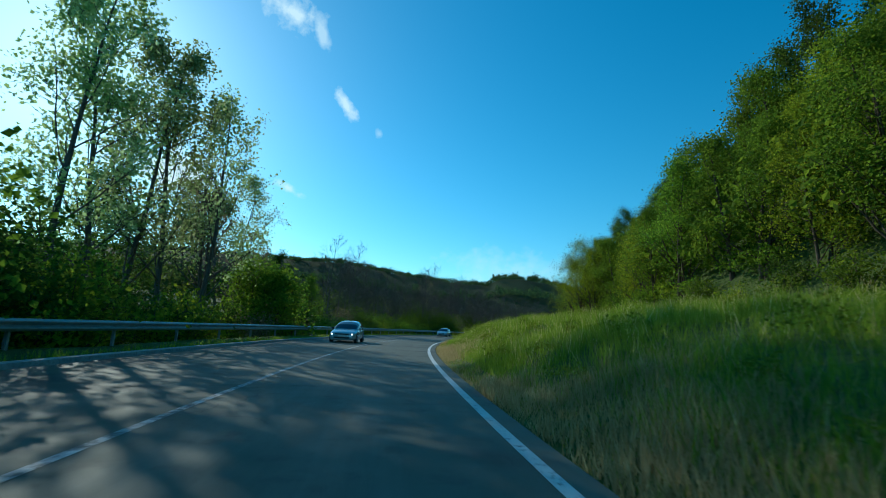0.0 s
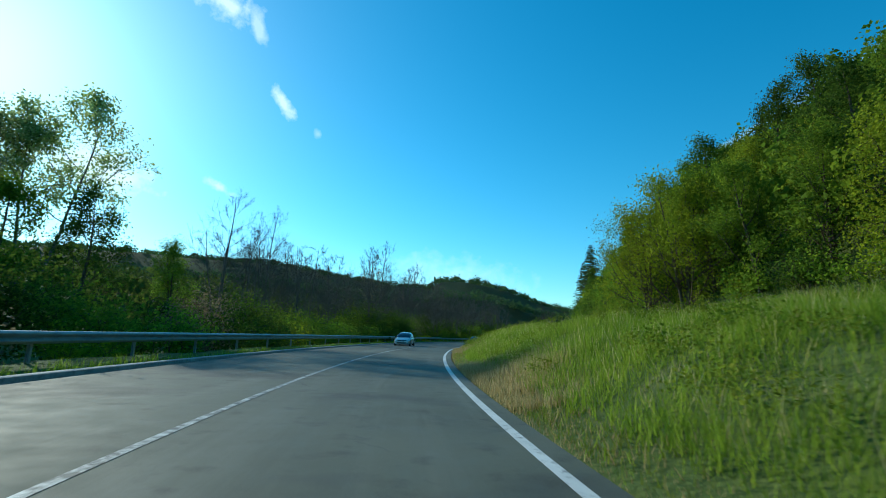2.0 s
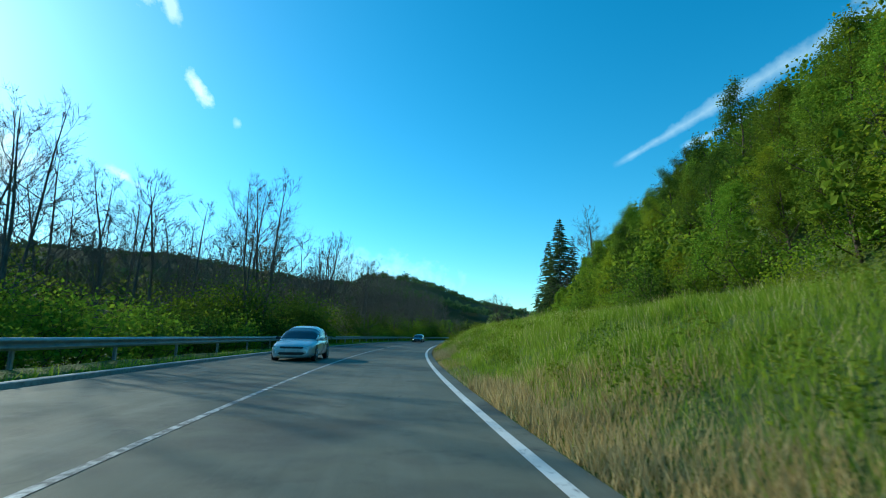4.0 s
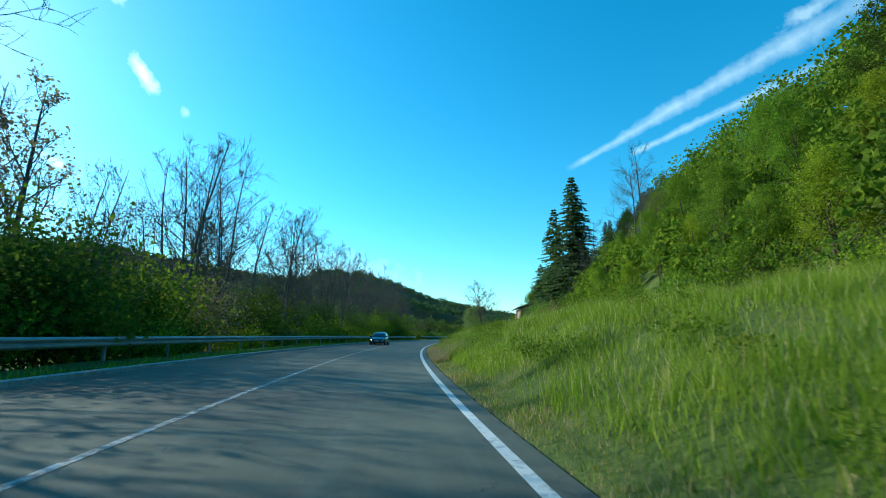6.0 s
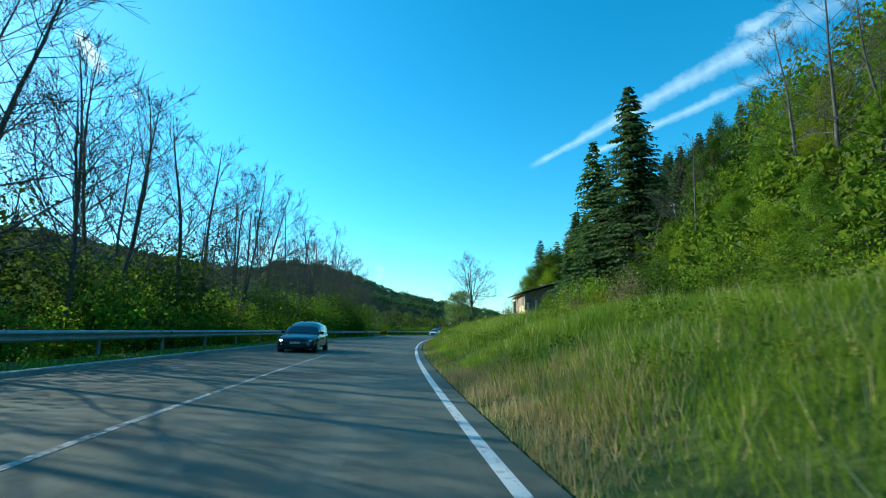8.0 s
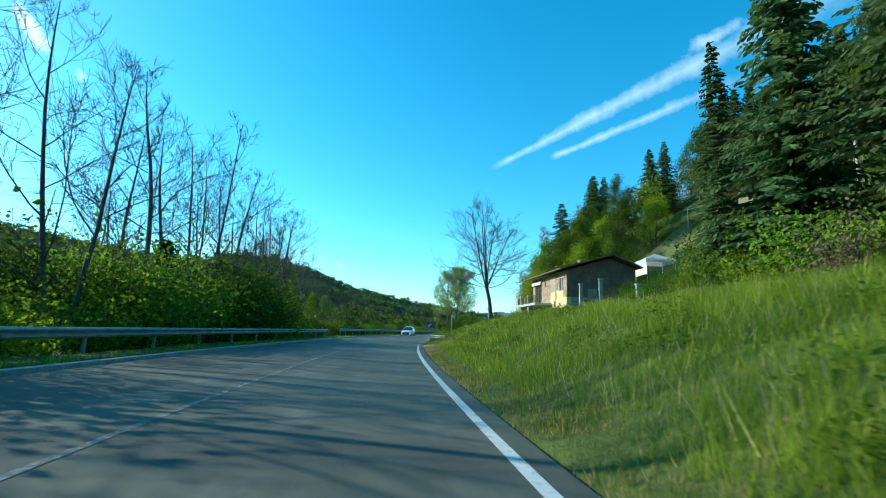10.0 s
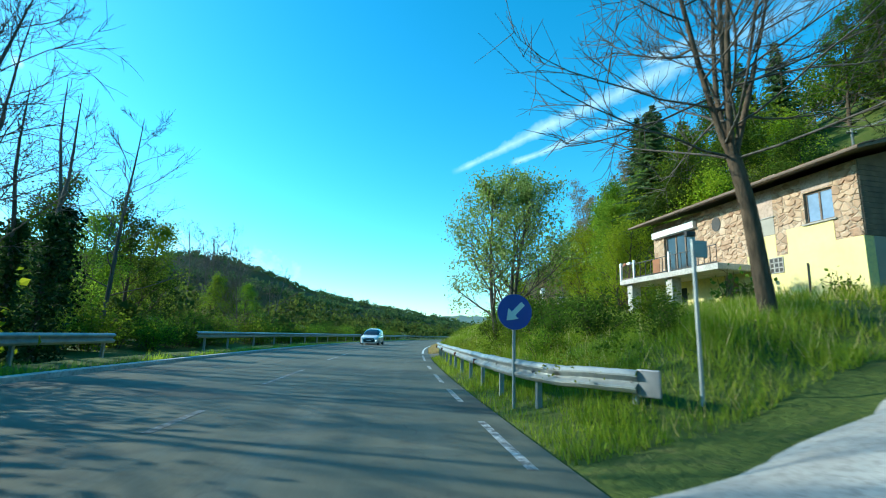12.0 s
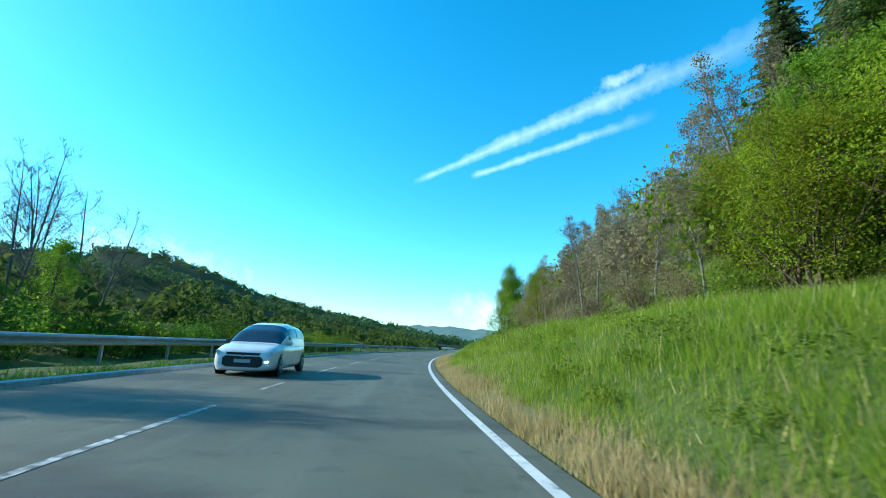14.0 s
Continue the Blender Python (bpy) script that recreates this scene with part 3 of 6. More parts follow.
guard_rail([(q, -9.15) for q in range(-60, 213, 4)], 1, 0.20, 4.0, "long grey galvanised guardrail before the bushes")
guard_rail([(q, -9.3) for q in range(218, 416, 4)], 1, 0.30, 4.0, "long grey galvanised guardrail past the field gap")
right_rail, rail_go = guard_rail([(201.7, 3.05), (202.7, 2.35), (203.7, 1.95), (206.0, 1.86), (223.5, 1.90)], -1, 0.05, 2.0, "short dented galvanised guardrail beside the house drive", 0.018)
for f_, w_ in ((0.0, 0.30), (0.997, 0.08)):
    x, y, tx, ty = rail_go(f_)
    r_ = part("end_plate", box(-w_, 0.02, -0.03, 0.01, 0.46, 0.82, 0.02), M["wire"], right_rail, "blunt rounded end plate")
    r_.matrix_basis = Matrix.Translation((x, y, 0.0)) @ Matrix.Rotation(math.atan2(ty, tx) + (math.pi if f_ > 0.5 else 0), 4, "Z")
for s in (207.6, 212.0, 217.9, 222.9):
    x, y = at(s, 1.79)
    m_ = prism([(-0.045, 0.50), (0.045, 0.50), (0.045, 0.62), (-0.045, 0.62)], -0.02, 0.02)
    r_ = part("reflector", m_, M["red"], right_rail, "small red reflector plate")
    r_.matrix_basis = Matrix.Translation((float(x), float(y), 0.02)) @ Matrix.Rotation(way(s), 4, "Z")


# ---- plants ----
def tubes(paths, sides=5):
    """Tapered tubes along the given paths: each a list of points and a list of radii."""
    vs, fs, base = [], [], 0
    ang = np.arange(sides) * 2 * np.pi / sides
    for pts, rad in paths:
        pts = np.asarray(pts, float)
        n = len(pts)
        d = np.gradient(pts, axis=0)
        d /= np.linalg.norm(d, axis=1)[:, None] + 1e-9
        ref = np.where(np.abs(d[:, 2:3]) > 0.9, np.array([[1.0, 0, 0]]), np.array([[0, 0, 1.0]]))
        u = np.cross(d, ref)
        u /= np.linalg.norm(u, axis=1)[:, None] + 1e-9
        w = np.cross(d, u)
        ring = pts[:, None] + (u[:, None] * np.cos(ang)[None, :, None] + w[:, None] * np.sin(ang)[None, :, None]) * np.asarray(rad)[:, None, None]
        vs.append(ring.reshape(-1, 3))
        i, j = np.meshgrid(np.arange(n - 1), np.arange(sides), indexing="ij")
        a, b = (i * sides + j).ravel(), (i * sides + (j + 1) % sides).ravel()
        fs.append(np.stack([a, b, b + sides, a + sides], 1) + base)
        base += n * sides
    return np.concatenate(vs), np.concatenate(fs)


def branch(r, start, direction, length, rad, n, wander, lift):
    pts, d = [np.array(start, float)], np.array(direction, float)
    for _ in range(n):
        d = d + r.normal(0, wander, 3) + np.array([0, 0, lift])
        d /= np.linalg.norm(d)
        pts.append(pts[-1] + d * length / n)
    return np.array(pts), np.linspace(rad, rad * 0.35, n + 1)


def along(pts, f):
    k = f * (len(pts) - 1)
    i = min(int(k), len(pts) - 2)
    return pts[i] + (pts[i + 1] - pts[i]) * (k - i), (pts[i + 1] - pts[i])


def limbs(r, height, trunk_r, first, n1, n2, n3, angle, reach, lean=0.0, forks=1, thin_k=1.0, sweep=1.0):
    """Trunks, limbs, boughs and twigs of a tree, by thickness, and the twigs' ends."""
    thick, mid, thin, ends = [], [], [], []
    for k in range(forks):
        a = r.uniform(0, 6.28)
        tilt = (0.07 + 0.08 * r.random()) if forks > 1 else 0.02
        d = np.array([math.cos(a) * tilt + lean, math.sin(a) * tilt, 1.0])
        h = height * (1 if k == 0 else r.uniform(0.75, 0.95))
        t, rad = branch(r, (0.25 * math.cos(a) * (forks > 1), 0.25 * math.sin(a) * (forks > 1), -0.3), d / np.linalg.norm(d), h + 0.3, trunk_r * (1 if forks == 1 else 0.75), 9, 0.045, 0.03)
        rad = trunk_r * (1 if forks == 1 else 0.75) * (1 - np.linspace(0, 1, 10)) ** 0.8 + 0.012
        thick.append((t, rad))
        for i in range(n1):
            f = first + (0.97 - first) * (i + r.random() * 0.7) / n1
            p, dd = along(t, f)
            az = i * 2.4 + r.uniform(-0.5, 0.5)
            up = dd / np.linalg.norm(dd)
            an = angle * r.uniform(0.75, 1.2) * (1.15 - 0.4 * f)
            d1 = up * math.cos(an) + np.array([math.cos(az), math.sin(az), 0]) * math.sin(an)
            l1 = reach * height * (1.12 - f) ** 0.8 * r.uniform(0.65, 1.15) + 0.25
            b1, r1 = branch(r, p, d1, l1, (trunk_r * 0.34 * (1.1 - f) + 0.010) * thin_k, 6, 0.11, 0.07 * sweep)
            mid.append((b1, r1))
            for j in range(n2):
                g = 0.25 + 0.75 * (j + r.random()) / n2
                p2, dd2 = along(b1, g)
                d2 = dd2 / np.linalg.norm(dd2) + r.normal(0, 0.55, 3) + np.array([0, 0, 0.25 * sweep])
                b2, r2 = branch(r, p2, d2 / np.linalg.norm(d2), l1 * 0.50 * (1.2 - 0.6 * g) * r.uniform(0.6, 1.2), r1[0] * 0.26 + 0.006 * thin_k, 3, 0.14, 0.06)
                thin.append((b2, r2))
                for q in range(n3):
                    p3, dd3 = along(b2, 0.3 + 0.7 * r.random())
                    d3 = dd3 / np.linalg.norm(dd3) + r.normal(0, 0.6, 3) + np.array([0, 0, 0.2])
                    b3 = branch(r, p3, d3 / np.linalg.norm(d3), l1 * 0.26 * r.uniform(0.5, 1.2), 0.007, 2, 0.2, 0.05)
                    thin.append((b3[0], np.array([0.010, 0.008, 0.005]) * (0.6 + height / 22) * thin_k))
                    ends.append(b3[0][-1])
                ends.append(b2[-1])
    return thick, mid, thin, np.array(ends)


def wood(groups, material, name="trunk"):
    vs, fs, base = [], [], 0
    for paths, sides in groups:
        if not paths:
            continue
        v, f = tubes(paths, sides)
        vs.append(v)
        fs.append(f + base)
        base += len(v)
    return fast(name, np.concatenate(vs), np.concatenate(fs), material, True)


def leaves(r, centres, spread, count, size, material, name="crown", squash=1.0, droop=0.0):
    """Many small folded leaves strewn round the given places."""
    c = centres[r.integers(0, len(centres), count)] + r.normal(0, 1, (count, 3)) * np.array([spread, spread, spread * squash])
    return leaf_mesh(r, c, size, material, name, droop)


def leaf_mesh(r, c, size, material, name, droop=0.0):
    count = len(c)
    a = r.normal(0, 1, (count, 3))
    a[:, 2] -= droop
    a /= np.linalg.norm(a, axis=1)[:, None]
    b = np.cross(a, r.normal(0, 1, (count, 3)))
    b /= np.linalg.norm(b, axis=1)[:, None]
    n = np.cross(a, b)
    sz = (size * r.uniform(0.6, 1.4, count))[:, None]
    mid = c + a * sz * 0.5
    tip = c + a * sz
    v = np.stack([c, mid + b * sz * 0.38 + n * sz * 0.12, tip, mid - b * sz * 0.38 + n * sz * 0.12], 1).reshape(-1, 3)
    f = np.arange(count * 4).reshape(-1, 4)
    return fast(name, v, f, material)


def tree_thing(name, trunk, crown, label, category="tree", group="", extra=None):
    root = thing(name, 0, 0, -200, 0, label, category, group)
    part("trunk", trunk[0], None, root)
    part("branchwork", trunk[1], None, root)
    if crown:
        part("crown", crown, None, root)
    for nm, me in (extra or []):
        part(nm, me, None, root)
    return root


def bare_tree(seed, height, label, group, material="bark_grey", n=(15, 6, 3), lean=0.0, forks=1, angle=0.75, reach=0.42, buds=0, first=0.25, stout=1.0, sweep=0.45):
    r = np.random.default_rng(seed)
    a, b, c, ends = limbs(r, height, (0.0100 * height + 0.015) * stout, first, *n, angle, reach, lean, forks, 0.8, sweep)
    crown = leaves(r, ends, 0.18, buds, 0.13, M["leaf_brown"], "crown") if buds else None
    return tree_thing("bare_tree", (wood([(a, 8)], M[material]), wood([(b, 5), (c, 3)], M[material], "branchwork")), crown, label, "tree", group)


def leaf_tree(seed, height, label, group, leaf="leaf", count=3600, size=0.26, n=(13, 5, 1), forks=1, angle=0.85, reach=0.34, spread=0.42, first=0.18, material="bark_brown", lean=0.0, name="leafy_tree", stout=1.0):
    r = np.random.default_rng(seed)
    a, b, c, ends = limbs(r, height, (0.014 * height + 0.03) * stout, first, *n, angle, reach, lean, forks)
    return tree_thing(name, (wood([(a, 8)], M[material]), wood([(b, 4), (c, 3)], M[material], "branchwork")), leaves(r, ends, spread, count, size, M[leaf]), label, "tree", group)


def conifer(seed, height, label, group, width=0.19, material="needle", low=0.07):
    r = np.random.default_rng(seed)
    t, _ = branch(r, (0, 0, -0.3), (0, 0, 1), height, 0.2, 8, 0.008, 0)
    trunk = [(t, np.linspace(0.012 * height + 0.04, 0.015, 9))]
    arms, cs, ds = [], [], []
    z = low * height
    while z < height * 0.985:
        f = z / height
        for k in range(int(7 + 2 * r.random())):
            az = r.uniform(0, 6.28)
            ln = width * height * (1 - f) ** 0.85 * r.uniform(0.7, 1.12) + 0.15
            out = np.array([math.cos(az), math.sin(az), 0])
            m = 4
            pts = [np.array([0, 0, z])]
            for q in range(1, m + 1):
                g = q / m
                pts.append(np.array([0, 0, z]) + out * ln * g + np.array([0, 0, ln * (0.10 * g - 0.42 * g * g + 0.16 * g ** 3) + r.normal(0, 0.02)]))
            arms.append((np.array(pts), np.linspace(0.03, 0.006, m + 1)))
            steps = max(3, int(ln / 0.24))
            for q in range(steps):
                g = (q + 0.6) / steps
                p, dd = along(np.array(pts), min(g, 0.99))
                for side in (-1, 1):
                    cs.append(p)
                    d = dd / np.linalg.norm(dd) * 0.6 + np.cross(dd / np.linalg.norm(dd), [0, 0, 1]) * side * 0.8 + np.array([0, 0, -0.35]) + r.normal(0, 0.15, 3)
                    ds.append(d / np.linalg.norm(d) * (0.30 + 0.28 * (1 - g)) * (0.6 + 0.6 * min(1, ln)))
        z += height * 0.021 * r.uniform(0.8, 1.2) + 0.06
    cs, ds = np.array(cs), np.array(ds)
    w = np.cross(ds, r.normal(0, 1, ds.shape))
    w /= np.linalg.norm(w, axis=1)[:, None] + 1e-9
    wd = np.linalg.norm(ds, axis=1)[:, None] * 0.20
    v = np.stack([cs - w * wd * 0.5, cs + w * wd * 0.5, cs + ds * 0.7 + w * wd, cs + ds, cs + ds * 0.7 - w * wd], 1).reshape(-1, 3)
    f = np.arange(len(cs) * 5).reshape(-1, 5)
    crown = fast("crown", v, f, M[material])
    return tree_thing("spruce", (wood([(trunk, 8)], M["bark_brown"]), wood([(arms, 3)], M["bark_brown"], "branchwork")), crown, label, "tree", group)


def bush(seed, height, width, label, group, leaf="leaf_dark", count=1700, size=0.20):
    r = np.random.default_rng(seed)
    stems, tips = [], []
    for k in range(12):
        az, tilt = r.uniform(0, 6.28), r.uniform(0.1, 0.9)
        d = np.array([math.cos(az) * tilt, math.sin(az) * tilt, 1])
        p, rad = branch(r, (0.2 * math.cos(az), 0.2 * math.sin(az), -0.2), d / np.linalg.norm(d), height * r.uniform(0.7, 1.05), 0.03, 5, 0.16, 0.02)
        p[:, :2] *= width / height
        stems.append((p, rad))
        tips.append(p[2:])
        for q in range(4):
            p2 = along(p, 0.3 + 0.65 * r.random())[0]
            b, rr = branch(r, p2, r.normal(0, 1, 3) * np.array([1, 1, 0.5]) + np.array([0, 0, 0.4]), height * 0.3, 0.012, 3, 0.25, 0.02)
            stems.append((b, rr))
            tips.append(b[1:])
    tips = np.concatenate(tips)
    tips[:, 2] = np.maximum(tips[:, 2], 0.25)
    root = thing("bush", 0, 0, -200, 0, label, "bush", group)
    part("branchwork", wood([(stems, 4)], M["bark_brown"], "branchwork"), None, root)
    part("foliage", leaves(r, tips, 0.11 * height, count, size, M[leaf], "foliage", 0.8), None, root)
    return root




def plant(proto, s, l, scale=1.0, turn=None, dz=-0.05, stretch=1.0, label=""):
    """A copy of a plant, standing on the ground."""
    x, y, z = put(s, l, dz)
    turn = rng.uniform(0, 6.28) if turn is None else turn
    c = copy_thing(proto, Matrix.Translation((x, y, z)) @ Matrix.Rotation(turn, 4, "Z"))
    c.scale = (scale, scale, scale * stretch)
    if label:
        c["label"] = label
    return c


BARE = [bare_tree(10 + i, h, "bare grey tree with many thin branches behind the guardrail", "bare trees along the road", forks=f, lean=ln, angle=a, n=n, reach=0.40, first=0.22, stout=0.85)
        for i, (h, f, ln, a, n) in enumerate(((14, 1, 0.03, 1.0, (19, 7, 5)), (15, 2, 0.03, 0.95, (13, 7, 5)), (12, 1, -0.03, 1.05, (18, 7, 5)), (13, 2, 0.05, 0.95, (13, 7, 5)), (10, 1, 0.05, 1.1, (16, 7, 5))))]
BROWN = [bare_tree(30 + i, h, "budding brown tree on the wooded slope", "budding trees on the slope", "bark_pale", (15, 7, 3), 0, 1, 0.6, 0.26, 2400)
         for i, h in enumerate((12, 10))]
LEAFY = [leaf_tree(40 + i, h, lab, "leafy trees on the slope", lf, ct, sz, forks=fk, angle=an, reach=rc, first=fi)
         for i, (h, lab, lf, ct, sz, fk, an, rc, fi) in enumerate((
             (11, "broad tree in fresh green leaf on the slope", "leaf", 10500, 0.165, 1, 1.0, 0.40, 0.04),
             (13, "tall tree in fresh green leaf on the slope", "leaf", 10500, 0.165, 2, 0.8, 0.32, 0.06),
             (9, "low tree in bright lime-green leaf", "leaf_lime", 9000, 0.15, 2, 1.0, 0.42, 0.02),
             (12, "dark leafy tree at the wood's edge", "leaf_dark", 10500, 0.165, 1, 0.95, 0.38, 0.05)))]
SPRUCES = [conifer(60 + i, h, "tall dark green spruce with drooping boughs", "spruces by the houses", w) for i, (h, w) in enumerate(((20, 0.30), (17, 0.27)))]
BUSHES = [bush(70 + i, h, w, lab, "bushes along the road", lf, ct, sz) for i, (h, w, lab, lf, ct, sz) in enumerate((
    (3.6, 3.2, "dense dark green bush behind the guardrail", "leaf_dark", 1900, 0.19),
    (3.0, 3.4, "spreading dull green bush behind the guardrail", "leaf", 1700, 0.18),
    (2.2, 2.4, "low bright green bush", "leaf_lime", 1300, 0.15),
    (3.2, 2.8, "thin brownish budding bush", "leaf_brown", 1200, 0.15)))]

TALL = [bush(75 + i, h, w, lab, "bushes along the road", lf, ct, sz) for i, (h, w, lab, lf, ct, sz) in enumerate((
    (6.0, 4.6, "tall dark thicket bush beyond the guardrail", "leaf_dark", 5600, 0.175),
    (5.4, 4.8, "tall dull green thicket bush beyond the guardrail", "leaf", 5600, 0.165),
    (5.8, 4.2, "tall brownish thicket bush beyond the guardrail", "leaf_brown", 3600, 0.17)))]

# poplars by the start; the last two stand out of view, added for shade
POPLAR = leaf_tree(81, 18.5, "tall slender poplar with sparse leaves painted glint-pale, against the sun", "poplars by the start", "leaf_poplar", 5200, 0.21, (15, 7, 2), 1, 0.80, 0.33, 0.34, 0.16, "bark_grey", name="poplar_tree", stout=0.6)
for q_, l_, sc_, tn_ in ((28.0, -17.0, 1.05, 0.4), (29.5, -15.9, 1.08, 2.6), (32.0, -14.6, 0.98, 1.3), (24.6, -16.4, 1.0, 3.3), (21.0, -15.4, 0.95, 5.4),
                         (7.5, -14.5, 0.95, 0.9), (3.5, -12.8, 0.8, 2.0)):
    plant(POPLAR, q_, l_, sc_, tn_)
# Bushes mostly out of view, added to throw shade on the near road.
for q_, l_, k_, sc_ in ((4.0, -11.8, 1, 1.1), (7.0, -12.4, 0, 1.15), (10.0, -11.8, 1, 1.1), (13.5, -12.4, 0, 0.95), (16.5, -12.8, 1, 0.95)):
    plant(TALL[k_], q_, l_, sc_)
ROUND = leaf_tree(82, 11, "round-crowned tree with fluttering leaves beyond the poplars", "poplars by the start", "leaf_poplar", 9500, 0.15, (13, 7, 2), 2, 0.95, 0.44, 0.24, 0.34, "bark_grey", stout=0.6)
plant(ROUND, 83.0, -49.0, 2.3, 1.0)
plant(ROUND, 78.0, -52.0, 2.0, 3.0)
BIG_BUSH = leaf_tree(84, 6.0, "big round bush with sunlit yellow-green top behind the guardrail", "", "leaf", 9500, 0.19, (16, 6, 1), 3, 1.05, 0.46, 0.36, 0.0, name="round_bush")
x, y, z = put(38.0, -12.6, -0.3)
BIG_BUSH.matrix_basis = Matrix.Translation((x, y, z)) @ Matrix.Diagonal((1.2, 1.2, 1.05, 1))
# catkin tree and tall bare trees
CATKIN = leaf_tree(83, 11.5, "bare tree hung with long dangling seed pods", "bare trees along the road", "leaf_brown", 1500, 0.15, (13, 6, 3), 2, 0.75, 0.34, 0.12, 0.25, "bark_grey", name="pod_tree")
plant(CATKIN, 118.0, -17.2, 1.2, 0.3)
plant(CATKIN, 37.0, -16.8, 1.25, 2.0)
plant(CATKIN, 43.0, -17.5, 0.85, 4.0)
for s, l, k, sc, tn in ((92, -31, 0, 1.30, 0.5), (98.5, -29, 1, 1.15, 1.1), (90, -26, 2, 1.0, 2.0), (86, -28, 4, 1.1, 4.0), (104, -24, 2, 1.1, 0.2), (110, -22, 0, 0.95, 3.0),
                        (125.4, -13.3, 0, 1.06, 1.9), (120, -17, 3, 0.8, 0.4), (129, -15, 1, 1.08, 1.0), (133, -14.5, 3, 1.06, 2.0), (117, -14, 3, 0.72, 0.0), (114, -17, 1, 0.8, 0.8), (105.0, -13.4, 1, 1.12, 0.8), (107.6, -15.4, 0, 1.15, 2.8), (102.5, -12.8, 3, 1.1, 4.1),
                        (139.6, -11.6, 2, 1.08, 0.6), (143, -13, 0, 1.05, 1.4), (147, -12.4, 3, 1.12, 2.2), (151, -13.5, 1, 1.05, 3.0), (155, -12.2, 0, 1.02, 4.2), (159, -13, 2, 1.18, 5.0),
                        (163, -12.6, 3, 1.12, 0.6), (167, -14, 1, 1.05, 1.2), (171, -13, 0, 1.08, 1.8), (176, -14.5, 3, 1.1, 2.6), (181, -13.4, 1, 1.05, 3.3), (186, -13, 0, 1.15, 4.0), (188, -16, 2, 1.1, 5.2),
                        (193, -13.8, 1, 1.12, 0.3), (197, -16.5, 3, 1.2, 1.3), (200, -14.5, 0, 1.1, 2.0), (206, -17, 2, 1.1, 3.4), (207.5, -14.6, 3, 1.15, 1.4), (210.5, -14.0, 0, 1.05, 2.2), (213.5, -16.5, 1, 1.1, 3.0), (229.6, -21.2, 2, 1.45, 0.4), (252, -22, 3, 0.75, 2.0), (274, -38, 1, 1.2, 0.5), (280, -43, 3, 1.3, 1.9), (282, -39, 2, 1.25, 3.1), (286, -49, 0, 1.3, 4.4), (277, -46, 0, 1.25, 5.4), (272, -34, 4, 1.3, 5.0),
                        (138, -16.7, 1, 1.22, 1.0), (134.5, -18.5, 1, 1.1, 3.0), (146, -17.5, 0, 1.15, 2.0), (157, -17.0, 1, 1.1, 5.0), (268, -25, 4, 1.1, 0.2), (272, -28, 4, 0.9, 1.4),
                        (96, -34, 2, 1.1, 0.9), (100, -33, 0, 1.0, 2.2), (101.5, -30, 4, 1.3, 3.0), (105, -32, 2, 1.15, 4.0), (107, -29, 0, 1.0, 5.0), (109, -33, 1, 0.95, 0.3), (112, -30, 2, 1.1, 1.5), (114, -27, 4, 1.2, 2.5), (117, -31, 0, 0.95, 3.5), (119, -28, 2, 1.0, 4.5), (122, -26, 3, 0.9, 5.5), (125, -29, 4, 1.2, 0.8), (128, -25, 2, 0.95, 1.8)):
    plant(BARE[k], s, l, sc * (1.12 if l < -21 and s < 130 and sc < 1.25 else 1.0), tn)
for i in range(34):
    s = 84 + i * 3.4 + rng.uniform(-1.5, 1.5)
    l = -17 - rng.uniform(0, 15)
    plant(BARE[int(rng.integers(0, 5))], s, l, rng.uniform(0.7, 1.05), label="slender bare tree in the thicket beyond the guardrail")
IVY_TREE = bare_tree(90, 13, "dead broken tree wrapped in dark ivy", "ivy trees", "bark_grey", (8, 3, 1), 0.02, 1, 0.9, 0.16, 0, 0.42)
r_ = np.random.default_rng(5)
ivy_c = np.stack([r_.normal(0, 0.42, 2600), r_.normal(0, 0.42, 2600), r_.uniform(0.0, 6.6, 2600)], 1)
ivy_c[:, :2] *= (1.25 - ivy_c[:, 2:3] / 9)
part("ivy", leaf_mesh(r_, ivy_c, 0.2, M["ivy"], "ivy", 0.6), None, IVY_TREE, "dark hanging ivy")
for s, l, sc, tn in ((221.0, -18.5, 1.15, 0.2), (226.4, -22.0, 1.35, 2.0), (216.5, -16.5, 0.95, 3.0), (209, -14.8, 0.9, 4.0), (205, -15.0, 0.85, 5.0), (196, -13.6, 1.0, 1.0), (190, -14.4, 1.05, 2.2)):
    plant(IVY_TREE, s, l, sc, tn)

# hedge of bushes behind the left rail, drawn back from the road past the bare trees
def hedge_back(s):
    return float(np.interp(s, [0, 206, 214, 400], [0, 0, 8.5, 8.5]))


s = 4.0
while s < 330:
    k = int(rng.choice([0, 1, 3, 2], p=[0.38, 0.42, 0.07, 0.13]))
    plant(BUSHES[k], s, -11.2 - rng.uniform(0, 1.6) - hedge_back(s), rng.uniform(0.7, 1.1))
    s += rng.uniform(2.4, 3.4)
s = 8.0
while s < 330:
    k = int(rng.choice([0, 1, 2], p=[0.38, 0.55, 0.07]))
    plant(TALL[k], s, -13.6 - rng.uniform(0, 2.6) - hedge_back(s), rng.uniform(0.65, 1.05) * (0.8 if s < 95 else (0.62 if s > 216 else 1.2)))
    s += rng.uniform(3.4, 5.2)
for s, l, sc in ((112.0, -11.9, 0.95), (110.0, -12.6, 0.9), (200, -12.4, 0.9), (194, -12.4, 0.85), (205, -12.8, 0.85)):
    plant(TALL[0], s, l, sc)
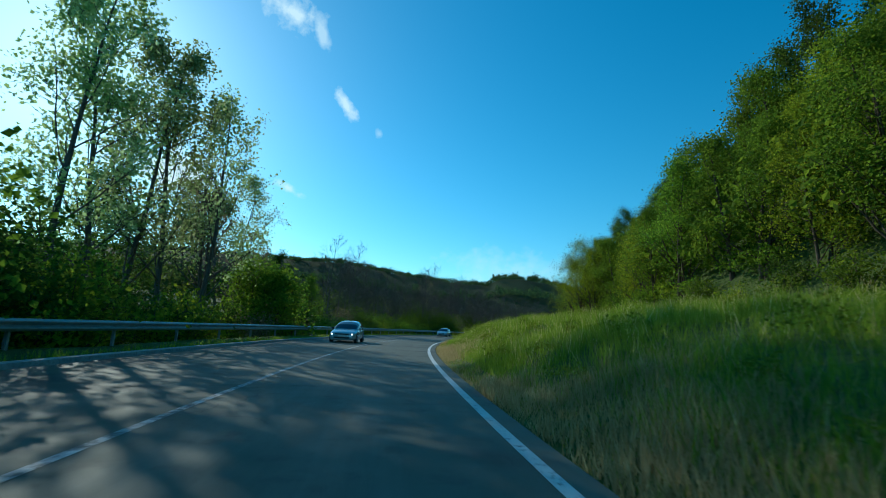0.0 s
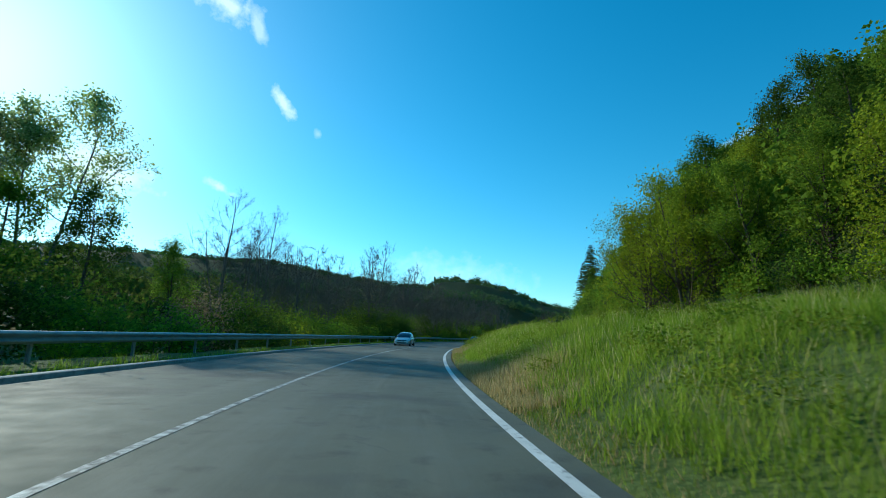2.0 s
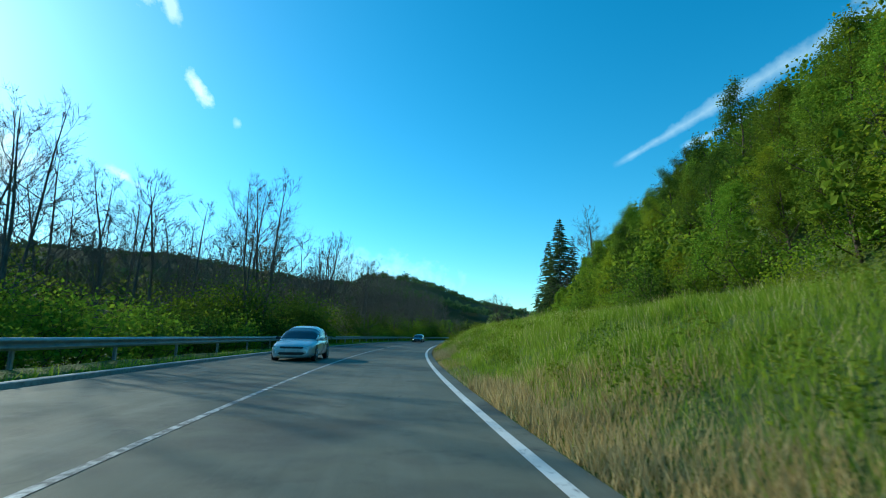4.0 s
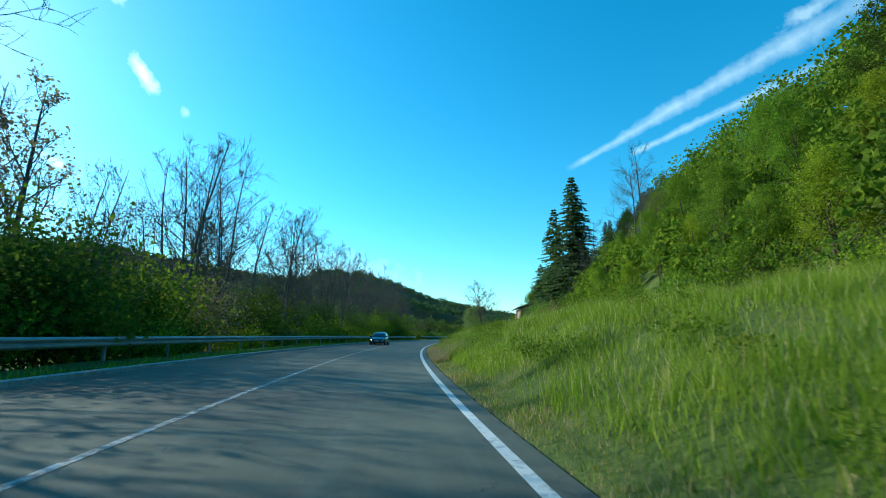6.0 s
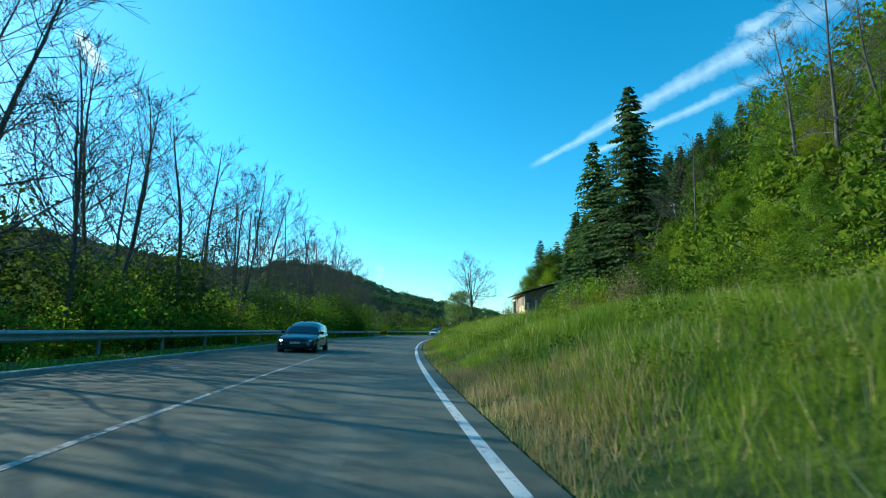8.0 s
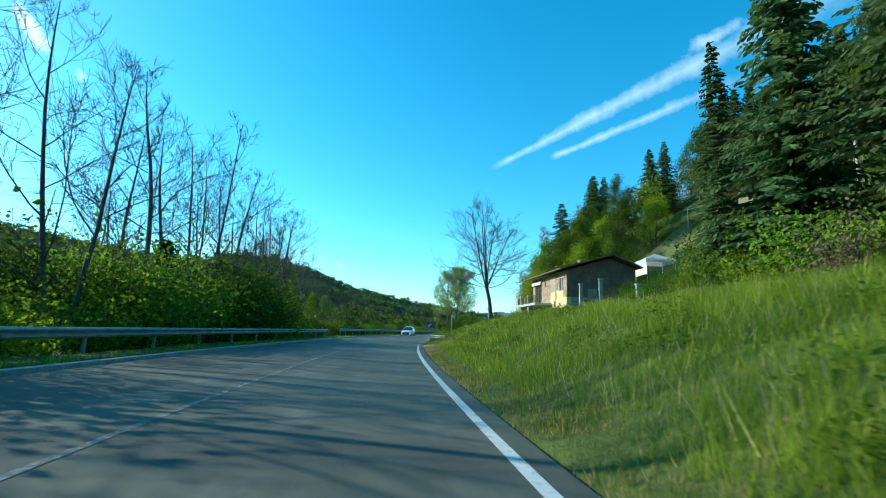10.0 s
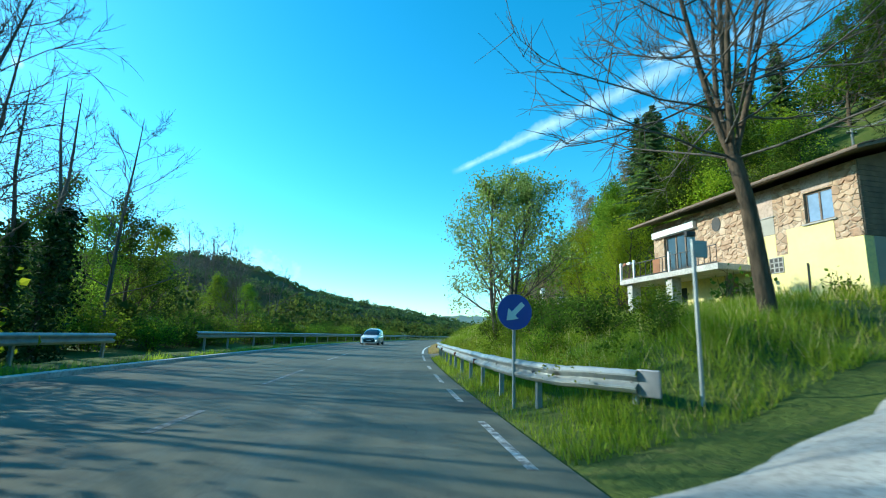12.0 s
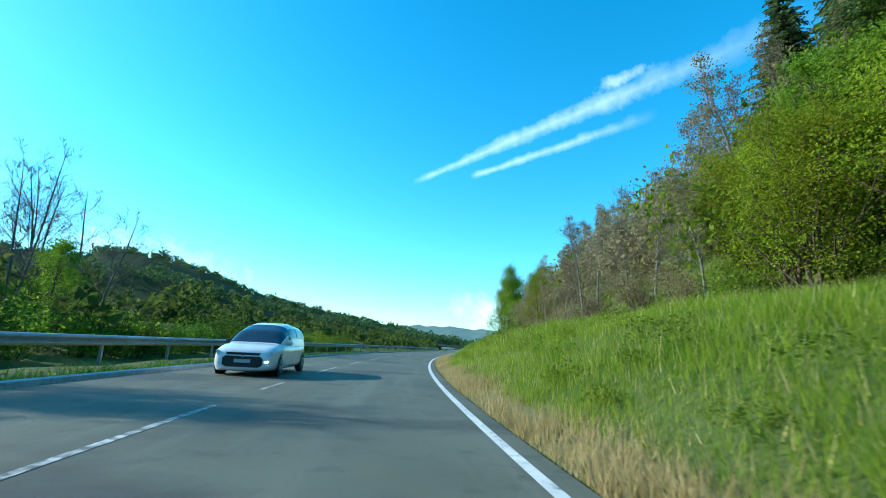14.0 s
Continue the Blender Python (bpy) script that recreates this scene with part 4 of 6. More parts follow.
for s, l, k, sc in ((183.5, -12.8, 1, 1.1), (186.5, -13.6, 1, 1.2), (189.5, -12.6, 1, 1.1), (192.5, -13.8, 1, 1.25), (195.5, -12.5, 0, 1.1), (198.0, -12.2, 0, 1.1), (198.5, -14.5, 0, 1.3), (201.5, -13.0, 1, 1.1), (187.5, -15.5, 1, 1.3), (193, -16, 1, 1.35), (203.5, -14.5, 1, 1.1)):
    plant(TALL[k], s, l, sc)
for s, l, sc in ((14.0, -11.3, 1.1), (16.5, -12.0, 1.3), (21.5, -11.0, 1.2), (96, -10.9, 0.75), (118, -10.9, 0.8), (205, -11.4, 1.3), (202, -11.6, 1.5), (207.5, -12.0, 1.5), (199, -11.2, 1.1), (185, -11.1, 0.9), (160, -11, 0.7), (130, -11.2, 0.9), (138, -12.5, 1.1), (146, -11.4, 0.8), (168, -11.2, 1.0), (175, -11.4, 1.1)):
    plant(BUSHES[2], s, l, sc)
for s, l, k, sc, tn in ((238, -25.5, 3, 0.95, 0.6), (243, -28.0, 0, 1.0, 1.6), (233, -26.0, 0, 0.9, 2.6), (227, -24.0, 3, 0.85, 3.1), (254, -27, 1, 0.6, 0.3), (261, -29, 3, 0.6, 1.0), (270, -31, 0, 0.7, 3.0), (8, -15, 0, 0.75, 1), (2, -14, 3, 0.75, 2), (33, -22, 3, 0.9, 0), (58, -24, 0, 0.8, 1), (66, -26, 3, 0.85, 2), (74, -24, 1, 0.7, 3)):
    plant(LEAFY[k], s, l, sc, tn)

# right-hand wood: its front trees
def grown(s):
    return float(np.interp(s, [-90, 10, 30, 66, 82, 90, 132, 142, 186, 238, 250, 400], [1.4, 1.35, 1.02, 0.85, 0.78, 0.62, 0.62, 0.5, 0.45, 0.9, 1.05, 1.0]))


UNDER, DRY_UNDER = [], []
LIME = leaf_tree(44, 11, "big bright lime-green tree standing out on the meadow", "leafy trees on the slope", "leaf_lime", 19000, 0.14, (15, 6, 1), 3, 1.0, 0.44, 0.5, 0.0)
s = -6.0
while s < 345:
    e = float(tree_edge(s))
    if s < 188 or s > 238:
        brown = 258 < s < 335
        k = int(rng.choice([0, 1, 2, 3], p=[0.35, 0.3, 0.2, 0.15]))
        plant(BROWN[int(rng.integers(0, 2))] if brown and rng.random() < 0.92 else LEAFY[k], s, e + rng.uniform(0.5, 2.5), rng.uniform(0.7, 1.05) * grown(s))
        plant(BROWN[int(rng.integers(0, 2))] if brown and rng.random() < 0.9 else LEAFY[int(rng.integers(0, 4))], s + 2.2, e + rng.uniform(5, 8), rng.uniform(0.8, 1.15) * grown(s))
        if rng.random() < 0.7:
            plant(BROWN[0] if brown else LEAFY[int(rng.integers(0, 4))], s + 1.0, e + rng.uniform(10, 14), rng.uniform(0.85, 1.2) * grown(s) ** 0.6)
        plant(BUSHES[3 if brown else int(rng.choice([0, 1, 2, 1]))], s + 1.2, e - rng.uniform(-1.0, 0.9), rng.uniform(0.7, 1.2))
        for k in range(4):
            x, y, z = put(s + rng.uniform(0, 5), e + rng.uniform(0.0, 5.0))
            (DRY_UNDER if brown else UNDER).append((x, y, z - 0.4, rng.uniform(2.0, 3.6), rng.uniform(1.1, 1.9)))
    s += rng.uniform(4.2, 6.4)
plant(LIME, 74.5, 18.4, 0.95, 0.3)
plant(LIME, 69.5, 19.4, 1.0, 2.3)
plant(LIME, 252.0, 19.5, 0.9, 1.3)
plant(LIME, 246.0, 22.0, 1.1, 4.3)
plant(LIME, 258.0, 20.0, 0.75, 5.3)
for s, l, k, sc in ((155, 27.5, 0, 1.05), (159.5, 28.5, 2, 1.1), (151, 27, 4, 1.1), (166, 24, 2, 0.95), (172, 23, 4, 0.9), (294, 27, 2, 0.95), (298, 27, 0, 0.85)):
    plant(BARE[k], s, l, sc, label="bare tree rising above the wooded slope")
plant(SPRUCES[0], 178.0, 23.8, 1.18, 0.2)
plant(SPRUCES[1], 184.2, 21.4, 1.26, 1.2)
plant(SPRUCES[1], 187.0, 18.6, 0.52, 2.2)
for s, l, k, sc in ((214, 44, 0, 0.85), (219, 46, 1, 0.95), (211, 47, 1, 0.85), (224, 47, 0, 0.85), (229, 46, 1, 0.9), (207, 45, 0, 0.8), (235, 46, 1, 0.85), (217, 51, 0, 0.9), (222, 54, 1, 0.9), (227, 52, 0, 0.9), (232, 54, 1, 0.9), (239, 50, 0, 0.85), (213, 55, 0, 0.9),
                    (267.8, 31, 0, 0.95), (264, 33, 1, 0.95), (272, 33, 1, 0.85), (258, 30, 0, 0.9), (222, 43.5, 0, 0.85), (226, 43.5, 1, 1.0), (230, 43, 0, 0.85), (234, 50, 1, 0.95), (238, 52, 0, 0.85), (243, 50, 0, 0.8), (248, 41, 1, 0.85), (254, 40, 0, 0.75)):
    plant(SPRUCES[k], s, l, sc)
HIGH_SPRUCE = conifer(63, 24.5, "tall spruce with a bare lower stem and drooping boughs", "spruces by the houses", 0.17, low=0.40)
x, y, z = put(202.3, 28.2, -0.1)
HIGH_SPRUCE.matrix_basis = Matrix.Translation((x, y, z))
for s, l, k, sc in ((206, 49, 3, 1.1), (212, 50, 0, 1.0), (218, 48, 3, 1.2), (225, 49, 3, 1.1), (232, 49, 1, 1.0), (238, 46, 3, 1.1), (221, 57, 3, 1.2), (209, 57, 3, 1.2), (203, 44, 1, 0.8), (215, 45, 3, 0.9), (229, 46, 3, 1.0), (243, 45, 3, 1.0)):
    plant(LEAFY[k], s, l, sc, label="dark rounded tree in the wood above the houses")
for s, l, k, sc in ((190.5, 23.6, 1, 1.15), (192.5, 22.6, 0, 0.95), (188.5, 22.0, 1, 0.8), (195.5, 21.5, 1, 0.55), (197.5, 20.8, 0, 0.5), (199.5, 21.6, 1, 0.55), (201.5, 22.6, 0, 0.6), (196.5, 23.4, 1, 0.6), (203.5, 24.0, 1, 0.5), (200.5, 25.5, 0, 0.6), (205.5, 26.0, 1, 0.5), (199.0, 19.2, 1, 0.42), (201.0, 20.0, 0, 0.45), (203.0, 20.5, 1, 0.5), (205.0, 21.5, 0, 0.5), (207.0, 22.0, 1, 0.55), (208.5, 23.5, 0, 0.55), (210.5, 22.8, 1, 0.5), (212.5, 24.5, 0, 0.55), (214.5, 27.0, 1, 0.55), (209, 27.5, 1, 0.6), (206, 29.0, 0, 0.6)):
    plant(TALL[k], s, l, sc, label="leafy garden shrub below the upper house")
plant(LEAFY[0], 195.6, 25.4, 0.55, 1.7)
plant(LEAFY[3], 226.5, 27.0, 0.95, 0.5)
plant(LEAFY[3], 231.0, 20.0, 0.9, 1.5)
plant(LEAFY[2], 228.5, 22.0, 1.1, 2.5)
plant(LEAFY[2], 230.0, 15.6, 0.75, 0.5)
plant(LEAFY[2], 236.0, 18.5, 0.8, 0.9)
plant(LEAFY[0], 237.0, 18.0, 0.9, 2.9)
plant(LEAFY[1], 240.0, 20.0, 0.95, 2.0)
plant(LEAFY[2], 189.5, 22.5, 0.6, 1.5)
plant(LEAFY[0], 345.0, 12.5, 1.35, 0.5)
plant(LEAFY[1], 349.0, 13.5, 1.2, 1.5)
plant(LEAFY[1], 341.0, 14.5, 1.25, 2.5)

# the tall bare tree before the house and the leafy one by the rail
def forked_tree(seed, height, fork, label):
    """A stout stem that divides into several upswept ones with long fine boughs."""
    r = np.random.default_rng(seed)
    t, _ = branch(r, (0, 0, -0.3), (-0.13, 0.07, 1), fork + 0.4, 0.2, 6, 0.03, 0.0)
    thick, mid, thin = [(t, np.linspace(0.19, 0.15, 7))], [], []
    for k in range(5):
        a, b, c, _ = limbs(r, (height - fork) * (1.0 if k == 0 else r.uniform(0.8, 0.98)), 0.068, 0.05, 12, 7, 5, 1.25, 0.58)
        m = np.array(Matrix.Rotation(1.26 * k + r.uniform(-0.3, 0.3), 3, "Z") @ Matrix.Rotation(0.06 if k == 0 else r.uniform(0.20, 0.36), 3, "X"))
        for src, out in ((a, thick), (b, mid), (c, thin)):
            for p, rad in src:
                q = p.copy()
                q[:, 2] = np.maximum(q[:, 2], -0.1)
                out.append((q @ m.T + t[-1] * np.array([1, 1, 1]) - np.array([0, 0, 0.15]), rad))
    return tree_thing("yard_tree", (wood([(thick, 9)], M["bark_brown"]), wood([(mid, 5), (thin, 3)], M["bark_grey"], "branchwork")), None, label)


YARD_TREE = forked_tree(95, 11.5, 3.3, "tall bare tree with upswept branches before the stone house")
x, y, z = put(204.9, 7.6, -0.05)
YARD_TREE.matrix_basis = Matrix.Translation((x, y, z))
RAIL_TREE = leaf_tree(96, 7.4, "spreading tree with sparse young leaves behind the guardrail", "", "leaf_young", 25000, 0.088, (14, 7, 3), 3, 1.02, 0.47, 0.19, 0.18, "bark_grey", name="roadside_tree")
x, y, z = put(215.4, 4.1, -0.05)
RAIL_TREE.matrix_basis = Matrix.Translation((x, y, z)) @ Matrix.Rotation(2.0, 4, "Z")
for s, l, k, sc in ((206.5, 4.6, 0, 0.34), (209.5, 5.4, 1, 0.30), (212.0, 5.6, 0, 0.36), (217.5, 5.2, 1, 0.60), (219.5, 6.0, 0, 0.55), (221, 7.4, 1, 0.45), (217.5, 8.5, 1, 0.30), (222.0, 10.0, 0, 0.45),
                    (224.5, 9.8, 0, 0.6), (189, 15.5, 0, 0.6), (191, 17.5, 2, 0.7), (193, 20, 1, 0.7), (196, 21.5, 1, 0.7), (206.8, 19.0, 0, 0.4), (199, 24, 1, 0.7),
                    (186, 19, 1, 0.9), (183.5, 20.5, 2, 0.9), (185.0, 16.8, 1, 1.0), (183.0, 17.6, 2, 1.2), (180.5, 18.2, 1, 1.25), (178.0, 17.5, 3, 1.1), (175.0, 18.5, 1, 1.2), (171.5, 18.0, 2, 1.1), (168, 18.5, 3, 1.2), (222.5, 5.0, 1, 0.45), (224.0, 6.5, 0, 0.35), (213.2, 5.0, 0, 0.42), (203.8, 4.6, 0, 0.22), (214.0, 14.0, 0, 0.3), (207.5, 3.5, 1, 0.26), (209.0, 4.2, 0, 0.36), (211.0, 3.6, 1, 0.28), (213.6, 3.7, 0, 0.38), (206.0, 5.8, 1, 0.30)):
    plant(BUSHES[k], s, l, sc, label="leafy green shrub on the house bank")
SPARSE = bush(79, 2.1, 1.7, "thin climbing shrub with dark leaves against the yellow wall", "", "leaf_dark", 150, 0.22)
plant(SPARSE, 214.2, 13.6, 0.95, 0.4)
plant(SPARSE, 210.6, 14.9, 0.6, 1.4)
plant(SPRUCES[0], 236.1, 20.8, 0.92, 0.4, label="tall broad conifer behind the stone house")
plant(SPRUCES[0], 237.2, 24.5, 0.88, 2.4, label="tall dark conifer behind the stone house")
plant(LEAFY[1], 232.5, 24.0, 1.15, 2.0, label="tall leafy tree behind the stone house")
for proto in [SPARSE] + BARE + BROWN + LEAFY + SPRUCES + BUSHES + TALL + [POPLAR, ROUND, CATKIN, IVY_TREE, LIME]:
    for o in (*proto.children_recursive, proto):
        bpy.data.objects.remove(o)


# ---- woods too far to tell apart ----
def far_crowns(name, places, leaf, count, size, label):
    """Crowns of distant trees, each a ragged dome of leaf clumps."""
    r = np.random.default_rng(len(places))
    cs = []
    for x, y, z, h, w in places:
        d = r.normal(0, 1, (count, 3))
        d /= np.linalg.norm(d, axis=1)[:, None]
        d[:, 2] = np.abs(d[:, 2]) * 1.0 - 0.25
        lump = 0.75 + 0.35 * np.sin(d[:, 0:1] * 5 + x) * np.sin(d[:, 1:2] * 4 + y) + r.normal(0, 0.10, (count, 1))
        cs.append(d * lump * np.array([w, w, h * 0.55]) + np.array([x, y, z + h * 0.5]))
    return tagged(new(name, leaf_mesh(r, np.concatenate(cs), size, M[leaf], name)), label, "woodland", kind="stuff")


far_crowns("undergrowth", UNDER, "leaf", 340, 0.18, "tangled green undergrowth along the wood")
far_crowns("undergrowth", DRY_UNDER, "leaf_brown", 340, 0.16, "brown budding undergrowth along the wood")
near, far, brown = [], [], []
for s in np.arange(-40, 420, 3.6):
    e = float(tree_edge(s))
    for d in np.arange(2.5, 74, 4.2):
        if rng.random() < 0.12 or (186 < s < 242 and e + d < 46) or e + d > 84:
            continue
        ss, ll = s + rng.uniform(-1.6, 1.6), e + d + rng.uniform(-1.6, 1.6)
        x, y, z = put(ss, ll)
        (brown if 260 < s < 335 and rng.random() < 0.93 else near).append((x, y, z - 0.8, rng.uniform(7, 12) * (grown(s) if d < 18 else 1.0), rng.uniform(2.4, 3.6) * (grown(s) ** 0.5 if d < 18 else 1.0)))
far_crowns("hill_wood", near, "leaf", 270, 0.46, "dense mixed green wood on the steep slope")
far_crowns("hill_wood", brown, "leaf_brown", 260, 0.36, "brown budding wood on the steep slope")
for s in np.concatenate((np.arange(-60, 330, 5.6), np.arange(330, 620, 9.0))):
    for l in np.concatenate((np.arange(-24, -120, -6.4), np.arange(-125, -260, -10.0))):
        if rng.random() < 0.15 or (l > -34 and rng.random() < 0.45):
            continue
        x, y, z = put(s + rng.uniform(-3, 3), l + rng.uniform(-3, 3))
        big = 1.0 if l > -120 else 1.4
        low = 0.62 if l > -34 else 1.0
        far.append((x, y, z - 0.8, (3.2 + 6.5 * rng.random() ** 1.6 + 1.6 * math.sin(x * 0.11) * math.sin(y * 0.09)) * big * low, rng.uniform(2.4, 4.8) * big * low))
far_crowns("far_wood", far, "far_wood", 90, 0.95, "dull green wood on the far side of the valley")
road_end = []
for s in np.arange(360, 900, 14.0):
    for l in (14 + rng.uniform(0, 8), 30 + rng.uniform(0, 10), -16 - rng.uniform(0, 8), -30 - rng.uniform(0, 10)):
        if rng.random() < 0.35:
            continue
        x, y, z = put(s + rng.uniform(-5, 5), l)
        road_end.append((x, y, z - 0.6, rng.uniform(4, 9), rng.uniform(2.5, 4.5)))
far_crowns("valley_trees", road_end, "far_wood", 110, 1.0, "scattered trees along the far valley floor")


def ridge(name, dist, height, az0, az1, seed, label):
    r = np.random.default_rng(seed)
    n = 160
    az = np.radians(np.linspace(az0, az1, n))
    h = height * (0.7 + 0.2 * np.sin(np.linspace(0, 9, n) + seed) + 0.12 * np.sin(np.linspace(0, 31, n)) + 0.03 * r.normal(0, 1, n))
    cx, cy = 60.0, 220.0
    vs, fs = [], []
    for i in range(n):
        for k, (dd, q) in enumerate(((0, -0.15), (0.12, 0.45), (0.25, 1.0), (0.6, 0.6))):
            d = dist * (1 + dd)
            vs.append((cx - math.sin(az[i]) * d, cy + math.cos(az[i]) * d, h[i] * q))
    for i in range(n - 1):
        for k in range(3):
            fs.append((i * 4 + k, i * 4 + k + 1, (i + 1) * 4 + k + 1, (i + 1) * 4 + k))
    return tagged(new(name, fast(name, vs, fs, M["hazed_hill"], True)), label, "hills", kind="structure")


ridge("backdrop_hills", 1500, 85, 30, -120, 3, "hills on the horizon, haze put into their blue-green colour")

# the wooded ridge across the valley
RIDGE_AZ = [75, 40, 28, 20, 13, 6, -1, -5, -6.5, -9, -12, -14.5, -18.5, -23, -28, -40]
RIDGE_EL = [6.0, 7.0, 7.8, 7.9, 8.0, 7.1, 6.4, 6.3, 7.2, 7.2, 6.8, 6.3, 4.7, 3.8, 3.0, 1.0]


def ridge_place(az, back):
    d = 1350 + 2 * back
    h = 1350 * math.tan(radians(float(np.interp(-az, [-a for a in RIDGE_AZ], RIDGE_EL)))) - 14
    k = 0.10 if back < -200 else (0.55 if back < -80 else (0.92 if back < -20 else 1.0))
    return 5 - math.sin(radians(az)) * d, 45 + math.cos(radians(az)) * d, max(h, 0) * k


vs, fs, crowns = [], [], []
RIDGE_ROWS = (-330, -230, -150, -60, 0, 120)
RIDGE_N = 116
for i in range(RIDGE_N):
    az = 75 - i
    for b in RIDGE_ROWS:
        vs.append(ridge_place(az, b))
        if b > -200:
            for q in range(5):
                x, y, z = ridge_place(az + rng.uniform(-0.5, 0.5), b + rng.uniform(-45, 45) * (b < 0))
                crowns.append((x, y, z - 8, rng.uniform(12, 24) * (1.25 if -14 < az < -5 else 1.0), rng.uniform(9, 17)))
for i in range(RIDGE_N - 1):
    for k in range(len(RIDGE_ROWS) - 1):
        a = i * len(RIDGE_ROWS) + k
        fs.append((a, a + 1, a + 1 + len(RIDGE_ROWS), a + len(RIDGE_ROWS)))
tagged(new("valley_ridge", fast("valley_ridge", vs, fs, M["ridge_wood"], True)), "wooded ridge across the valley", "hills", kind="structure")
far_crowns("ridge_wood", crowns, "ridge_wood", 62, 4.0, "dark wood along the valley ridge")


# ---- the stone house ----
def wall_with_holes(u0, u1, z0, z1, holes, y0, y1):
    """A wall in x, z from y0 to y1 with rectangular openings cut through."""
    xs = sorted({u0, u1, *[h[0] for h in holes], *[h[1] for h in holes]})
    zs = sorted({z0, z1, *[h[2] for h in holes], *[h[3] for h in holes]})
    xs, zs = [x for x in xs if u0 <= x <= u1], [z for z in zs if z0 <= z <= z1]
    bm = bmesh.new()
    for i in range(len(xs) - 1):
        for j in range(len(zs) - 1):
            cx, cz = (xs[i] + xs[i + 1]) / 2, (zs[j] + zs[j + 1]) / 2
            if any(h[0] < cx < h[1] and h[2] < cz < h[3] for h in holes):
                continue
            box(xs[i], xs[i + 1], y0, y1, zs[j], zs[j + 1], 0, bm)
    bmesh.ops.remove_doubles(bm, verts=bm.verts, dist=0.0005)
    return bm


# local axes: x along the front (away from the driver), y away from the road, z up from the foot of the near corner
HX, HY, HZ = 63.65, 192.6, 2.9
H_TURN = math.atan2(10.4, 4.65)
house = thing("stone_house", HX, HY, HZ, H_TURN, "old two-storey house of rubble stone over yellow render", "house")
house.scale = (1, -1, 1)
L_H, D_H, RIDGE, EAVE, BAND = 11.6, 7.6, 4.8, 5.0, 2.2
FRONT = [(0.95, 2.10, 3.06, 4.30), (8.2, 10.7, 1.80, 4.3), (5.6, 6.5, -0.6, 1.4), (9.0, 10.2, 0.2, 1.2)]
SIDE = [(1.7, 4.7, 0.0, 1.92), (2.33, 3.33, 2.21, 3.16)]
FLIP = Matrix(((0, 1, 0, 0), (1, 0, 0, 0), (0, 0, 1, 0), (0, 0, 0, 1)))
part("front_wall", wall_with_holes(0, L_H, BAND, EAVE, FRONT, 0, 0.4), M["stone"], house, "rubble stone upper wall")
part("front_wall", wall_with_holes(0, L_H, -2.2, BAND, FRONT, -0.03, 0.4), M["yellow"], house, "yellow rendered lower wall")
side_hi = wall_with_holes(0.4, D_H, BAND, EAVE, SIDE, 0, 0.4)
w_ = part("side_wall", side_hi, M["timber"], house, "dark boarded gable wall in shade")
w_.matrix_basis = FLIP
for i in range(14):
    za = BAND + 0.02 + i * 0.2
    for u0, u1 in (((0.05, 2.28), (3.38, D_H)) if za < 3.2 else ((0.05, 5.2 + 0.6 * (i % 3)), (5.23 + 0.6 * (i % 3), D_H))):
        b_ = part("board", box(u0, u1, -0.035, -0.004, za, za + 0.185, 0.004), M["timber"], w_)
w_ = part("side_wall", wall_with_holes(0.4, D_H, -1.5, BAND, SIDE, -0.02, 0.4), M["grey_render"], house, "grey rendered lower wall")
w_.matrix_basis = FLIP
part("rear_wall", box(0.4, L_H, D_H - 0.4, D_H, -1.5, EAVE + 0.5), M["grey_render"], house)
part("end_wall", box(L_H - 0.4, L_H, 0.4, D_H - 0.4, -2.2, EAVE), M["stone"], house)
part("floor_slab", box(0.4, L_H - 0.4, 0.4, D_H - 0.4, 1.55, 1.75), M["concrete"], house)
part("ceiling_slab", box(0.4, L_H - 0.4, 0.4, D_H - 0.4, EAVE - 0.15, EAVE - 0.004), M["concrete"], house)
part("plaster_patch", box(3.5, 4.85, -0.012, 0.0, 3.75, 4.85, 0), M["mauve_render"], house, "bare brownish plaster patch")
part("plaster_patch", box(3.5, 4.85, -0.016, 0.0, 2.95, 3.70, 0), M["grey_render"], house, "grey plaster over a walled-up window")
part("plaster_ledge", box(3.45, 4.9, -0.05, 0.0, 3.70, 3.75, 0.01), M["concrete"], house)
part("plaster_patch", box(1.0, 2.15, -0.013, 0.0, 4.34, 4.95, 0), M["mauve_render"], house, "bare brownish plaster patch")
part("plaster_patch", box(1.0, 2.95, -0.014, 0.0, BAND, 3.02, 0), M["yellow"], house, "yellow render reaching up over the stone")
part("plaster_patch", box(3.5, 4.9, -0.011, 0.0, BAND, 2.93, 0), M["yellow"], house, "yellow render reaching up over the stone")
part("stone_patch", box(2.96, 3.48, -0.042, -0.031, 2.0, BAND, 0), M["stone"], house)
part("stone_patch", box(5.0, 8.15, -0.042, -0.031, 1.80, BAND, 0), M["stone"], house)
gable = prism([(0.0, EAVE), (D_H, EAVE), (D_H, EAVE + 0.55), (RIDGE, EAVE + 1.5)], 0, 0.35)
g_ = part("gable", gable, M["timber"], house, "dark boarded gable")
g_.matrix_basis = Matrix(((0, 1, 0, 0), (1, 0, 0, 0), (0, 0, 1, 0), (0, 0, 0, 1)))
